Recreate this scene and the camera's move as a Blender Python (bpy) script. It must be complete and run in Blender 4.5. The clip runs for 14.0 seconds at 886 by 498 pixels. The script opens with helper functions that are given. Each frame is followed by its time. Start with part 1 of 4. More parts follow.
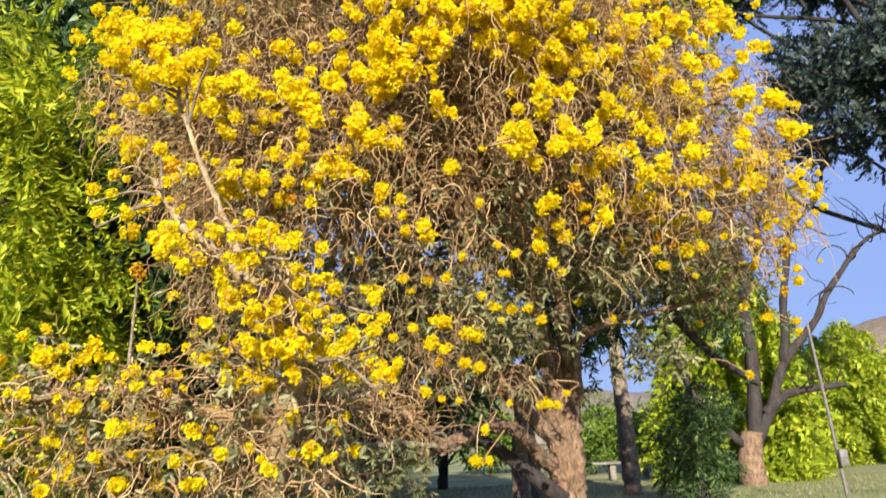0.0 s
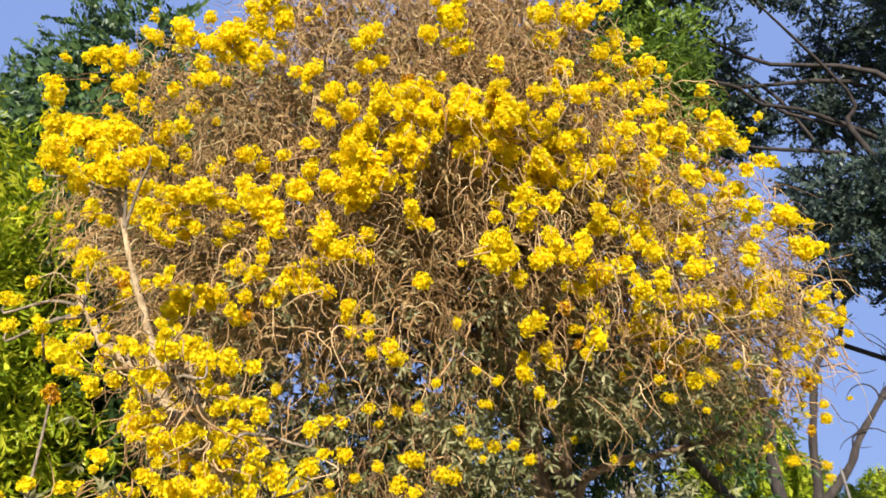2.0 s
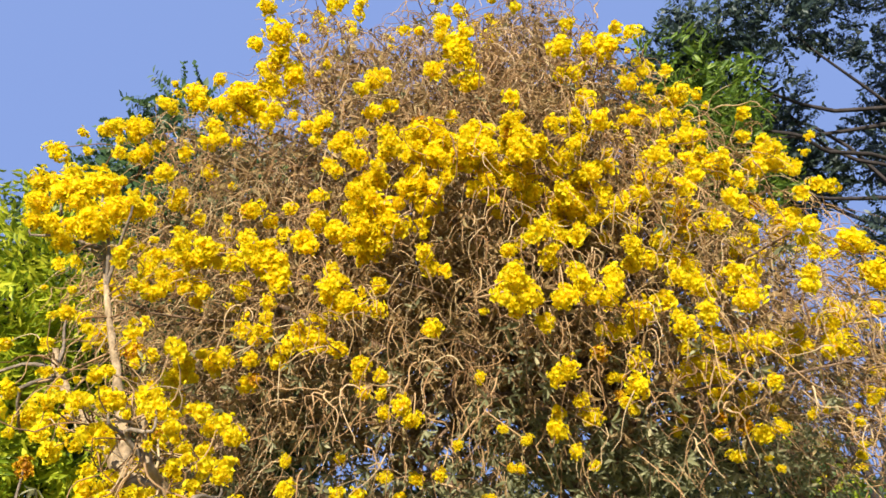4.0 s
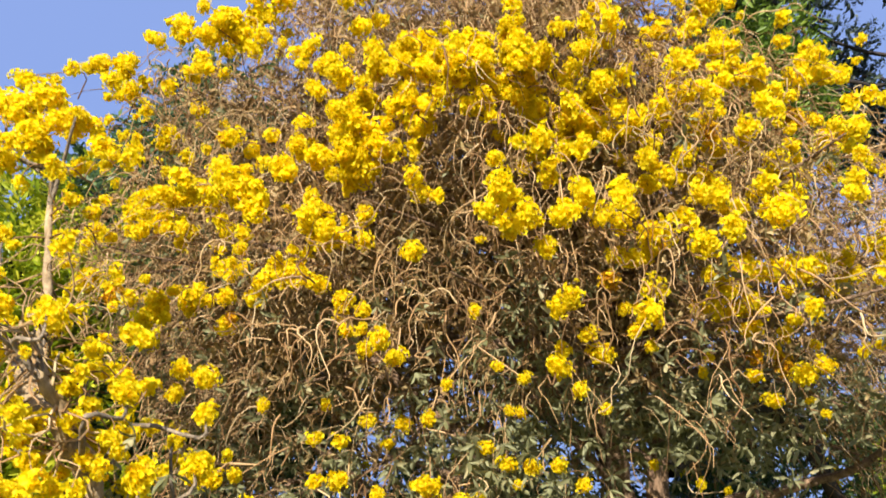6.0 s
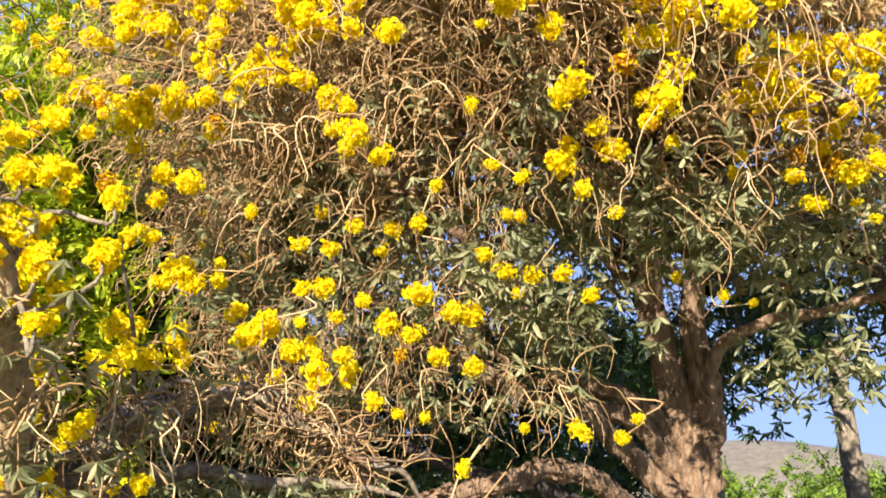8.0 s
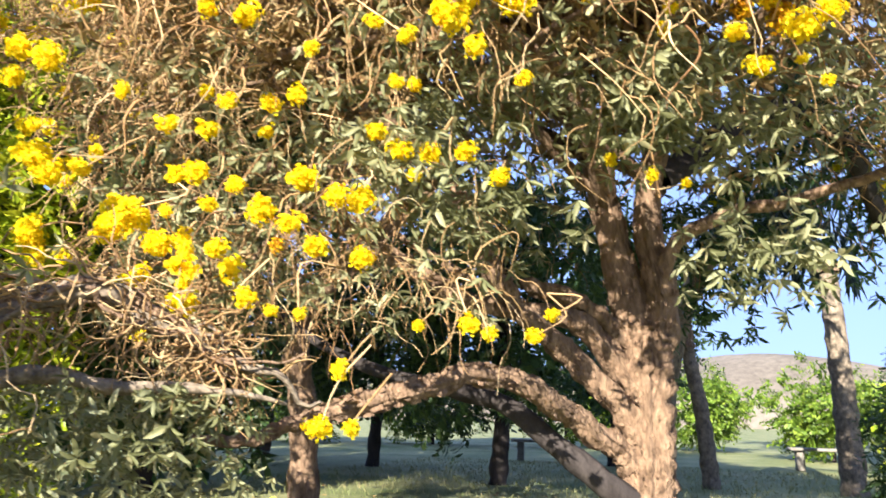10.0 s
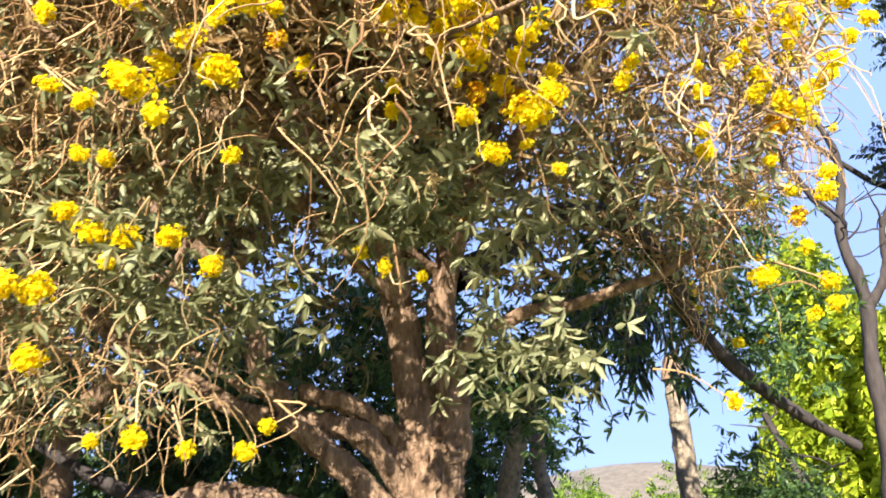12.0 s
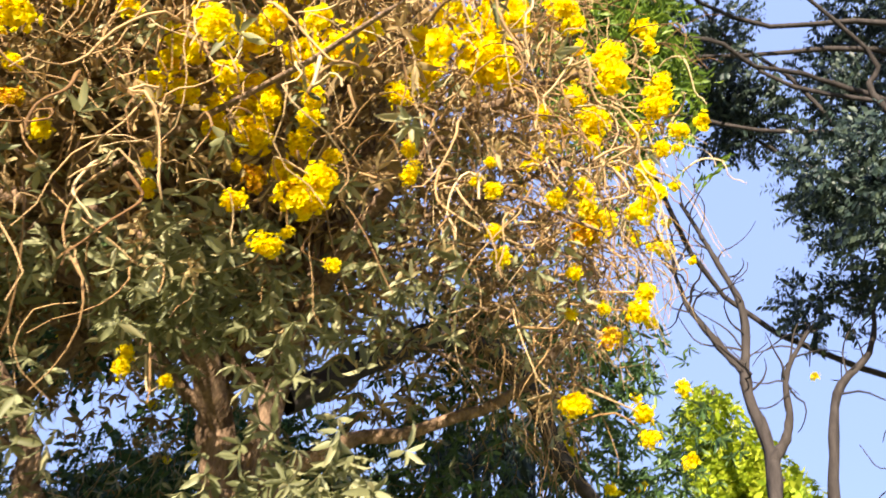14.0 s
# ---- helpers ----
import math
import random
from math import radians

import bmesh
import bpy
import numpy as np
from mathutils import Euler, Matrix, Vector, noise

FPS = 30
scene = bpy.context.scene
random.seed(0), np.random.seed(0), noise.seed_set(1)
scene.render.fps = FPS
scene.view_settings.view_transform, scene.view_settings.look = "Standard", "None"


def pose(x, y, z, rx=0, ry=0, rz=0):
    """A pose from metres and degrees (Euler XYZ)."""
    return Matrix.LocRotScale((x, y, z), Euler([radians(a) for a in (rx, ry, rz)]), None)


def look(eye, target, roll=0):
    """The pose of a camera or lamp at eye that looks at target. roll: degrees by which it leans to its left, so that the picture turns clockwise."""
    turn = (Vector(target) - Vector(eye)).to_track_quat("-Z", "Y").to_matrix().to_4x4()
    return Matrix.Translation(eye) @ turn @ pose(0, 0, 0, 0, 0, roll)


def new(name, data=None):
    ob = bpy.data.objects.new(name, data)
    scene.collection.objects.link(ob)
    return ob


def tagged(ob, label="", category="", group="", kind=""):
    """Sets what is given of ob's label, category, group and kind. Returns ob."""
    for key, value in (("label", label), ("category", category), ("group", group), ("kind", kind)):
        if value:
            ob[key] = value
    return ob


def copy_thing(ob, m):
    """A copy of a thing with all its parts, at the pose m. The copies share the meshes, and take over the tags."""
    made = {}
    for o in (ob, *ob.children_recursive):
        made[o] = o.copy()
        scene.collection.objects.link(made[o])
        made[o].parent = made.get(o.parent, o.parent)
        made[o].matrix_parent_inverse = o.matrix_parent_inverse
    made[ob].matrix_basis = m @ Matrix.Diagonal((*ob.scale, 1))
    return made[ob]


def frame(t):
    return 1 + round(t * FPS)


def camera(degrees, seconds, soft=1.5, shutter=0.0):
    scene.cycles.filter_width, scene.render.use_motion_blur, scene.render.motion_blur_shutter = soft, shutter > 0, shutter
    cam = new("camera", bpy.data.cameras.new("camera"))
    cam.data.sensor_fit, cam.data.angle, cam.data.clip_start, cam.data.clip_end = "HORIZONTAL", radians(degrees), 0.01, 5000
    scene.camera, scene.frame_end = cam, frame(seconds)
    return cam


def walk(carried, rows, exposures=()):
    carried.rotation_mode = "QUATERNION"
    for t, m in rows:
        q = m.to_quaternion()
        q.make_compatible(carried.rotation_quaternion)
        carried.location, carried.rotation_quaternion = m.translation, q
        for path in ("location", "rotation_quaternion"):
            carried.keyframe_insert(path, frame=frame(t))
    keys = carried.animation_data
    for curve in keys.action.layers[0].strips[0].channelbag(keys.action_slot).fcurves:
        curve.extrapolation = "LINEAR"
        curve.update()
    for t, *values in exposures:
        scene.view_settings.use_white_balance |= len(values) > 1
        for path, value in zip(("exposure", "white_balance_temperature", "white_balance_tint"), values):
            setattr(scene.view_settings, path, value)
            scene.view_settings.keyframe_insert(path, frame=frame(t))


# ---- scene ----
cam = camera(60.2, 14.0, soft=1.6, shutter=0.4)
PATH = [
    (0, (0.219, 0.064, 1.632), (0.171, 1.998, 2.137), -2.2),
    (0.5, (0.342, 0.33, 1.665), (0.307, 2.231, 2.287), -1.7),
    (1, (0.471, 0.612, 1.7), (0.446, 2.487, 2.395), -1.5),
    (1.5, (0.599, 0.891, 1.736), (0.568, 2.747, 2.48), -1.3),
    (2, (0.73, 1.174, 1.769), (0.648, 2.988, 2.609), -1.2),
    (2.5, (0.92, 1.417, 1.714), (0.78, 3.192, 2.625), -1.3),
    (3, (1.02, 1.698, 1.705), (0.849, 3.444, 2.667), -1.4),
    (3.2, (1.063, 1.775, 1.712), (0.882, 3.509, 2.692), -1.5),
    (5.3, (1.667, 3.011, 1.598), (1.291, 4.637, 2.701), -0.9),
    (5.5, (1.694, 3.122, 1.593), (1.314, 4.767, 2.665), -0.7),
    (6, (1.764, 3.403, 1.604), (1.356, 5.077, 2.62), -0.1),
    (6.5, (1.857, 3.662, 1.601), (1.428, 5.395, 2.501), 0.0),
    (7, (2.003, 3.914, 1.595), (1.521, 5.66, 2.441), 0.5),
    (7.5, (2.12, 4.151, 1.622), (1.55, 5.92, 2.361), 1.5),
    (7.7, (2.179, 4.244, 1.61), (1.572, 6.021, 2.298), 1.8),
    (9.8, (2.774, 5.404, 1.571), (2.077, 7.223, 2.028), 1.7),
    (10, (2.875, 5.519, 1.558), (2.19, 7.349, 1.985), 1.4),
    (10.5, (3.071, 5.776, 1.563), (2.418, 7.624, 1.961), 1.0),
    (11, (3.348, 6.086, 1.592), (2.739, 7.944, 2.015), 0.9),
    (11.5, (3.616, 6.298, 1.61), (3.15, 8.154, 2.189), 0.1),
    (12, (3.887, 6.508, 1.662), (3.477, 8.336, 2.362), -0.1),
    (12.5, (4.116, 6.722, 1.716), (3.737, 8.53, 2.482), 0.3),
    (13, (4.334, 6.957, 1.713), (4.018, 8.749, 2.542), 0.4),
    (13.5, (4.569, 7.172, 1.749), (4.301, 8.927, 2.67), 0.5),
    (14, (4.844, 7.375, 1.749), (4.599, 9.077, 2.771), 1.5),
]
walk(cam, [(t, look(e, g, q)) for t, e, g, q in PATH], ((0, 1.15, 6600, 10), (3, 1.0, 6550, 10), (5.5, 1.05, 6600, 10), (7.5, 1.4, 6650, 10), (10, 2.0, 6350, 10), (12, 1.95, 6500, 10), (14, 1.8, 7150, 12)))

# ---- light ----
SUN_DIR = Vector((0.0, 0.80, -0.36)).normalized()
sun_data = bpy.data.lights.new("sun", "SUN")
sun_data.energy, sun_data.angle, sun_data.color = 5.4, radians(0.5), (1.0, 0.93, 0.80)
sun = new("sun", sun_data)
sun.matrix_world = look((0, 0, 40), Vector((0, 0, 40)) + SUN_DIR)
world = bpy.data.worlds.new("world")
scene.world = world
world.use_nodes = True
wn = world.node_tree
sky = wn.nodes.new("ShaderNodeTexSky")
sky.sky_type, sky.sun_disc = "NISHITA", False
sky.sun_elevation = math.asin(-SUN_DIR.z)
sky.sun_rotation = math.atan2(-SUN_DIR.x, -SUN_DIR.y)
sky.air_density, sky.dust_density, sky.ozone_density = 1.0, 0.4, 3.0
wn.nodes["Background"].inputs[1].default_value = 0.12
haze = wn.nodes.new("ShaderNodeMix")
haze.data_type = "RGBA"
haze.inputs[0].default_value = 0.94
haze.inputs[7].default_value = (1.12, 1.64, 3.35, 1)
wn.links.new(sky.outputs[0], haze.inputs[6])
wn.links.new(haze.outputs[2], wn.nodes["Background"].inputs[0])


# ---- materials ----
def ramp_between(nt, fac, low, high, a=0.3, b=0.7):
    r = nt.nodes.new("ShaderNodeValToRGB")
    r.color_ramp.elements[0].position, r.color_ramp.elements[1].position = a, b
    r.color_ramp.elements[0].color, r.color_ramp.elements[1].color = (*low, 1), (*high, 1)
    nt.links.new(fac, r.inputs[0])
    return r


def blend(nt, fac, one, two, kind="MIX"):
    m = nt.nodes.new("ShaderNodeMix")
    m.data_type, m.blend_type = "RGBA", kind
    if isinstance(fac, float):
        m.inputs[0].default_value = fac
    else:
        nt.links.new(fac, m.inputs[0])
    nt.links.new(one, m.inputs[6])
    nt.links.new(two, m.inputs[7])
    return m.outputs[2]


def texture(nt, scale, detail=4.0, rough=0.6, stretch=(1, 1, 1)):
    co = nt.nodes.new("ShaderNodeTexCoord")
    mp = nt.nodes.new("ShaderNodeMapping")
    mp.inputs["Scale"].default_value = stretch
    nt.links.new(co.outputs["Object"], mp.inputs[0])
    n = nt.nodes.new("ShaderNodeTexNoise")
    n.inputs["Scale"].default_value, n.inputs["Detail"].default_value, n.inputs["Roughness"].default_value = scale, detail, rough
    nt.links.new(mp.outputs[0], n.inputs["Vector"])
    return n.outputs[0]


def rough_material(name, dark, light, scale=6.0, stretch=(1, 1, 1), roughness=0.85, bump=0.5, depth=0.02, fine=40.0):
    m = bpy.data.materials.new(name)
    m.use_nodes = True
    nt = m.node_tree
    p = nt.nodes["Principled BSDF"]
    big, small = texture(nt, scale, stretch=stretch), texture(nt, fine, stretch=stretch)
    c1, c2 = ramp_between(nt, big, dark, light), ramp_between(nt, small, (0.45, 0.45, 0.45), (1, 1, 1), 0.25, 0.65)
    nt.links.new(blend(nt, 0.8, c1.outputs[0], c2.outputs[0], "MULTIPLY"), p.inputs["Base Color"])
    p.inputs["Roughness"].default_value = roughness
    p.inputs["Specular IOR Level"].default_value = 0.25
    b = nt.nodes.new("ShaderNodeBump")
    b.inputs["Strength"].default_value, b.inputs["Distance"].default_value = bump, depth
    nt.links.new(small, b.inputs["Height"])
    nt.links.new(b.outputs[0], p.inputs["Normal"])
    return m


def leaf_material(name, colours, through_light=0.35, roughness=0.5, scale=0.7, drift_low=(0.72, 0.75, 0.7)):
    """Thin leaves or petals: a colour by piece, a drift of colour over the crown, and some light through them."""
    m = bpy.data.materials.new(name)
    m.use_nodes = True
    nt = m.node_tree
    p = nt.nodes["Principled BSDF"]
    geo = nt.nodes.new("ShaderNodeNewGeometry")
    r = nt.nodes.new("ShaderNodeValToRGB")
    while len(r.color_ramp.elements) < len(colours):
        r.color_ramp.elements.new(0.5)
    for e, (at, c) in zip(r.color_ramp.elements, colours):
        e.position, e.color = at, (*c, 1)
    nt.links.new(geo.outputs["Random Per Island"], r.inputs[0])
    drift = ramp_between(nt, texture(nt, scale, 2.0), drift_low, (1.0, 1.0, 1.0), 0.35, 0.6)
    c = blend(nt, 1.0, r.outputs[0], drift.outputs[0], "MULTIPLY")
    nt.links.new(c, p.inputs["Base Color"])
    p.inputs["Roughness"].default_value = roughness
    p.inputs["Specular IOR Level"].default_value = 0.3
    t = nt.nodes.new("ShaderNodeBsdfTranslucent")
    nt.links.new(c, t.inputs[0])
    mix = nt.nodes.new("ShaderNodeMixShader")
    mix.inputs[0].default_value = through_light
    nt.links.new(p.outputs[0], mix.inputs[1])
    nt.links.new(t.outputs[0], mix.inputs[2])
    nt.links.new(mix.outputs[0], nt.nodes["Material Output"].inputs[0])
    return m


BARK = rough_material("bark", (0.11, 0.065, 0.04), (0.36, 0.235, 0.15), 5.0, (2.4, 2.4, 0.9), bump=1.0, depth=0.06, fine=11.0)
BARK_GREY = rough_material("grey_bark", (0.10, 0.08, 0.06), (0.34, 0.265, 0.19), 5.0, (2, 2, 1.6), bump=0.9, depth=0.03, fine=16.0)
BARK_TAN = rough_material("tan_bark", (0.17, 0.115, 0.06), (0.46, 0.34, 0.20), 6.0, (2, 2, 1.2), bump=0.8, depth=0.02, fine=18.0)
# dark bark of other trees; also painted shade on two flowering tree limbs
BARK_DARK_AND_SHADED = rough_material("dark_and_shaded_bark", (0.022, 0.017, 0.016), (0.062, 0.05, 0.046), 3.0, (2, 2, 0.6))
TWIG = leaf_material("dry_twig", ((0.0, (0.14, 0.068, 0.026)), (0.45, (0.34, 0.20, 0.09)), (0.8, (0.45, 0.295, 0.15)), (1.0, (0.53, 0.39, 0.225))), 0.0, 0.8)
PETAL = leaf_material("yellow_petal", ((0.0, (0.66, 0.36, 0.006)), (0.05, (0.89, 0.65, 0.006)), (0.22, (0.95, 0.76, 0.008)), (1.0, (0.97, 0.83, 0.014))), 0.6, 0.6, 1.5, (0.88, 0.88, 0.86))
PETAL_OLD = leaf_material("faded_petal", ((0.0, (0.36, 0.15, 0.015)), (0.5, (0.72, 0.36, 0.008)), (1.0, (0.92, 0.66, 0.006))), 0.4, 0.6, 1.5)
LEAF = leaf_material("grey_green_leaf", ((0.0, (0.13, 0.13, 0.055)), (0.5, (0.26, 0.26, 0.13)), (0.85, (0.37, 0.365, 0.21)), (1.0, (0.46, 0.39, 0.21))), 0.4, 0.5)
LEAF_DRY = leaf_material("dry_leaf", ((0.0, (0.19, 0.11, 0.042)), (0.6, (0.38, 0.25, 0.11)), (1.0, (0.48, 0.37, 0.18))), 0.35, 0.7)
LEAF_BRIGHT = leaf_material("bright_green_leaf", ((0.0, (0.15, 0.23, 0.014)), (0.5, (0.38, 0.45, 0.024)), (1.0, (0.66, 0.64, 0.05))), 0.4, 0.4)
LEAF_LIME = leaf_material("lime_green_leaf", ((0.0, (0.18, 0.26, 0.02)), (0.6, (0.38, 0.46, 0.03)), (1.0, (0.56, 0.58, 0.06))), 0.4, 0.45)
LEAF_FERN = leaf_material("fern_green_leaf", ((0.0, (0.06, 0.11, 0.015)), (0.6, (0.15, 0.24, 0.03)), (1.0, (0.28, 0.36, 0.05))), 0.4, 0.45)
# mid green of other trees; also painted shade on leaves behind the blossom crown
LEAF_MID_AND_SHADED = leaf_material("mid_green_and_shaded_leaf", ((0.0, (0.03, 0.065, 0.025)), (0.6, (0.07, 0.125, 0.04)), (1.0, (0.12, 0.18, 0.055))), 0.3, 0.4)
LEAF_DARK = leaf_material("dark_green_leaf", ((0.0, (0.015, 0.028, 0.026)), (0.6, (0.036, 0.058, 0.048)), (1.0, (0.075, 0.10, 0.07))), 0.12, 0.45)
GRASS = leaf_material("grass_blade", ((0.0, (0.12, 0.15, 0.05)), (0.6, (0.24, 0.24, 0.10)), (1.0, (0.40, 0.33, 0.17))), 0.25, 0.7)
LITTER = leaf_material("fallen_leaf", ((0.0, (0.16, 0.09, 0.04)), (0.7, (0.34, 0.22, 0.10)), (1.0, (0.8, 0.55, 0.03))), 0.1, 0.8)
CONCRETE = rough_material("weathered_concrete", (0.14, 0.125, 0.105), (0.30, 0.27, 0.23), 3.0, roughness=0.9, bump=0.3)
METAL = rough_material("weathered_steel", (0.10, 0.09, 0.085), (0.22, 0.20, 0.19), 8.0, roughness=0.6, bump=0.2)

lawn = rough_material("lawn", (0.12, 0.155, 0.055), (0.30, 0.29, 0.14), 0.35, bump=0.6, depth=0.03, fine=9.0)
pale_hillside = rough_material("pale_hillside", (0.13, 0.108, 0.085), (0.205, 0.175, 0.14), 0.03, bump=0.3, depth=0.4, fine=0.4)
hillside = rough_material("dry_hillside", (0.13, 0.10, 0.07), (0.28, 0.22, 0.155), 0.035, bump=0.4, depth=0.4, fine=0.6)


# ---- mesh helpers ----
RNG = np.random.default_rng(7)


class Pieces:
    """Collects vertices and faces of many small pieces for one mesh."""

    def __init__(self):
        self.v, self.f, self.n = [], [], 0

    def add(self, v, f):
        self.v.append(np.asarray(v, float).reshape(-1, 3))
        self.f.append(np.asarray(f, int) + self.n)
        self.n += len(self.v[-1])
        return self

    def mesh(self, name, material, smooth=False):
        me = bpy.data.meshes.new(name)
        v = np.concatenate(self.v)
        me.vertices.add(len(v))
        me.vertices.foreach_set("co", v.ravel())
        loops = np.concatenate([f.ravel() for f in self.f])
        sizes = np.concatenate([np.full(len(f), f.shape[1]) for f in self.f])
        me.loops.add(len(loops))
        me.loops.foreach_set("vertex_index", loops.astype(np.int32))
        me.polygons.add(len(sizes))
        me.polygons.foreach_set("loop_start", (np.cumsum(sizes) - sizes).astype(np.int32))
        me.update(calc_edges=True)
        me.validate()
        if smooth:
            me.polygons.foreach_set("use_smooth", np.ones(len(me.polygons), bool))
        me.materials.append(material)
        return me


def part(name, pieces, material, parent, label="", kind="", smooth=False):
    me = pieces if isinstance(pieces, bpy.types.Mesh) else pieces.mesh(name, material, smooth)
    ob = new(name, me)
    ob.parent = parent
    return tagged(ob, label, kind=kind)


def thing(name, at, label, category, group="", kind=""):
    ob = new(name)
    ob.location = at
    bpy.context.view_layer.update()
    return tagged(ob, label, category, group, kind)


def tubes(paths, radii, sides):
    """Tubes along paths (n, k, 3) with radii (n, k); closed by narrow tips."""
    paths, radii = np.asarray(paths, float), np.asarray(radii, float)
    n, k, _ = paths.shape
    d = np.gradient(paths, axis=1)
    d /= np.linalg.norm(d, axis=2, keepdims=True) + 1e-9
    up = np.where(np.abs(d[..., 2:3]) > 0.85, [[[1.0, 0.0, 0.0]]], [[[0.0, 0.0, 1.0]]])
    a = np.cross(d, up)
    a /= np.linalg.norm(a, axis=2, keepdims=True) + 1e-9
    for i in range(1, k):
        a[:, i] = a[:, i - 1] - (a[:, i - 1] * d[:, i]).sum(1, keepdims=True) * d[:, i]
        a[:, i] /= np.linalg.norm(a[:, i], axis=1, keepdims=True) + 1e-9
    b = np.cross(d, a)
    ang = np.arange(sides) * 2 * math.pi / sides
    ring = a[:, :, None] * np.cos(ang)[:, None] + b[:, :, None] * np.sin(ang)[:, None]
    v = paths[:, :, None] + ring * radii[:, :, None, None]
    idx = np.arange(n * k * sides).reshape(n, k, sides)
    q = np.stack([idx[:, :-1], np.roll(idx, -1, 2)[:, :-1], np.roll(idx, -1, 2)[:, 1:], idx[:, 1:]], -1)
    return v.reshape(-1, 3), q.reshape(-1, 4)


def spline(points, count):
    """A smooth line through the points."""
    p = np.asarray(points, float)
    p = np.vstack([2 * p[0] - p[1], p, 2 * p[-1] - p[-2]])
    t = np.linspace(0, len(p) - 3 - 1e-6, count)
    i = t.astype(int)
    u = (t - i)[:, None]
    a, b, c, e = p[i], p[i + 1], p[i + 2], p[i + 3]
    return 0.5 * (2 * b + (c - a) * u + (2 * a - 5 * b + 4 * c - e) * u * u + (3 * b - a - 3 * c + e) * u ** 3)


def limb_pieces(points, r0, r1, count=24, sides=12, knobby=0.12, wander=0.0):
    """One limb of a tree with lumps, ridges and bends in its bark."""
    path = spline(points, count)
    if wander:
        s = RNG.normal(0, wander, (count, 3))
        for _ in range(2):
            s[1:-1] = (s[:-2] + s[1:-1] + s[2:]) / 3
        s[0] = 0
        path = path + s
    rad = np.linspace(r0, r1, count) * (1 + knobby * np.sin(np.arange(count) * 1.9 + RNG.uniform(0, 6)) * RNG.uniform(0.3, 1, count))
    v, q = tubes(path[None], rad[None], sides)
    vv = v.reshape(count, sides, 3)
    ridge = 1 + RNG.normal(0, knobby * 0.55, (count, sides, 1)) + knobby * 0.7 * RNG.normal(0, 1, (1, sides, 1))
    vv = path[:, None] + (vv - path[:, None]) * ridge
    out = Pieces().add(vv, q)
    tip = np.vstack([vv[-1], path[-1:] + (path[-1] - path[-2]) * 0.2])
    return out.add(tip, [[i, (i + 1) % sides, sides] for i in range(sides)]), path


def bases(z, twist):
    """Turns (n, 3, 3) that carry z to the given ways, with a twist about them."""
    z = z / (np.linalg.norm(z, axis=1, keepdims=True) + 1e-9)
    h = np.where(np.abs(z[:, 2:3]) > 0.9, [[1.0, 0, 0]], [[0, 0, 1.0]])
    x = np.cross(h, z)
    x /= np.linalg.norm(x, axis=1, keepdims=True) + 1e-9
    y = np.cross(z, x)
    c, s = np.cos(twist)[:, None], np.sin(twist)[:, None]
    return np.stack([x * c + y * s, y * c - x * s, z], 2)


def scatter(template, places, ways, sizes, twist=None):
    """Copies of a template (v, f), its z along the ways."""
    v, f = template
    n = len(places)
    if twist is None:
        twist = RNG.uniform(0, 6.283, n)
    out = np.einsum("nij,kj->nki", bases(np.asarray(ways, float), twist), v) * np.asarray(sizes)[:, None, None] + np.asarray(places)[:, None]
    return out.reshape(-1, 3), (f[None] + np.arange(n)[:, None, None] * len(v)).reshape(-1, f.shape[1])


def joined(parts):
    v, f, n = [], [], 0
    for a, b in parts:
        v.append(a), f.append(b + n)
        n += len(a)
    return np.concatenate(v), np.concatenate(f)


def unit(n):
    d = RNG.normal(0, 1, (n, 3))
    return d / np.linalg.norm(d, axis=1, keepdims=True)


# one leaf: along z, folded at its rib, its tip bent
LEAF_ONE = (np.array([(0, 0, 0), (0.13, 0.05, 0.35), (0, 0, 0.4), (-0.13, 0.05, 0.35), (0.10, 0.02, 0.75), (0, -0.05, 0.75), (-0.10, 0.02, 0.75), (0, -0.14, 1.0)]),
            np.array([(0, 1, 2), (0, 2, 3), (1, 4, 2), (2, 4, 5), (3, 2, 5), (3, 5, 6), (4, 7, 5), (5, 7, 6)]))
LEAF_FLAT = (np.array([(0, 0, 0), (0.17, 0.03, 0.45), (0, -0.06, 1.0), (-0.17, 0.03, 0.45)]), np.array([(0, 1, 2), (0, 2, 3)]))


def palmate(n, spread):
    w = np.array([(math.cos(a) * spread, math.sin(a) * spread, 0.45 + 0.5 * (i % 2)) for i, a in enumerate(np.linspace(0, 6.283, n, endpoint=False))])
    return joined([scatter(LEAF_ONE, np.zeros((1, 3)), w[i:i + 1], RNG.uniform(0.7, 1.05, 1)) for i in range(n)])


def pinnate(n, leaf, length, size, droop, spread=1.0):
    """A stalk along z with leaves on both sides of it."""
    at = np.linspace(0.12, 1, n)
    p = np.stack([np.zeros(n), -droop * at ** 2 * length, at * length], 1)
    side = np.where(np.arange(n) % 2, 1.0, -1.0) * spread
    w = np.stack([side * RNG.uniform(0.5, 1, n), RNG.uniform(-0.5, 0.3, n), RNG.uniform(0.3, 0.9, n)], 1)
    return scatter(leaf, p, w, size * RNG.uniform(0.7, 1.15, n), RNG.uniform(-0.6, 0.6, n))


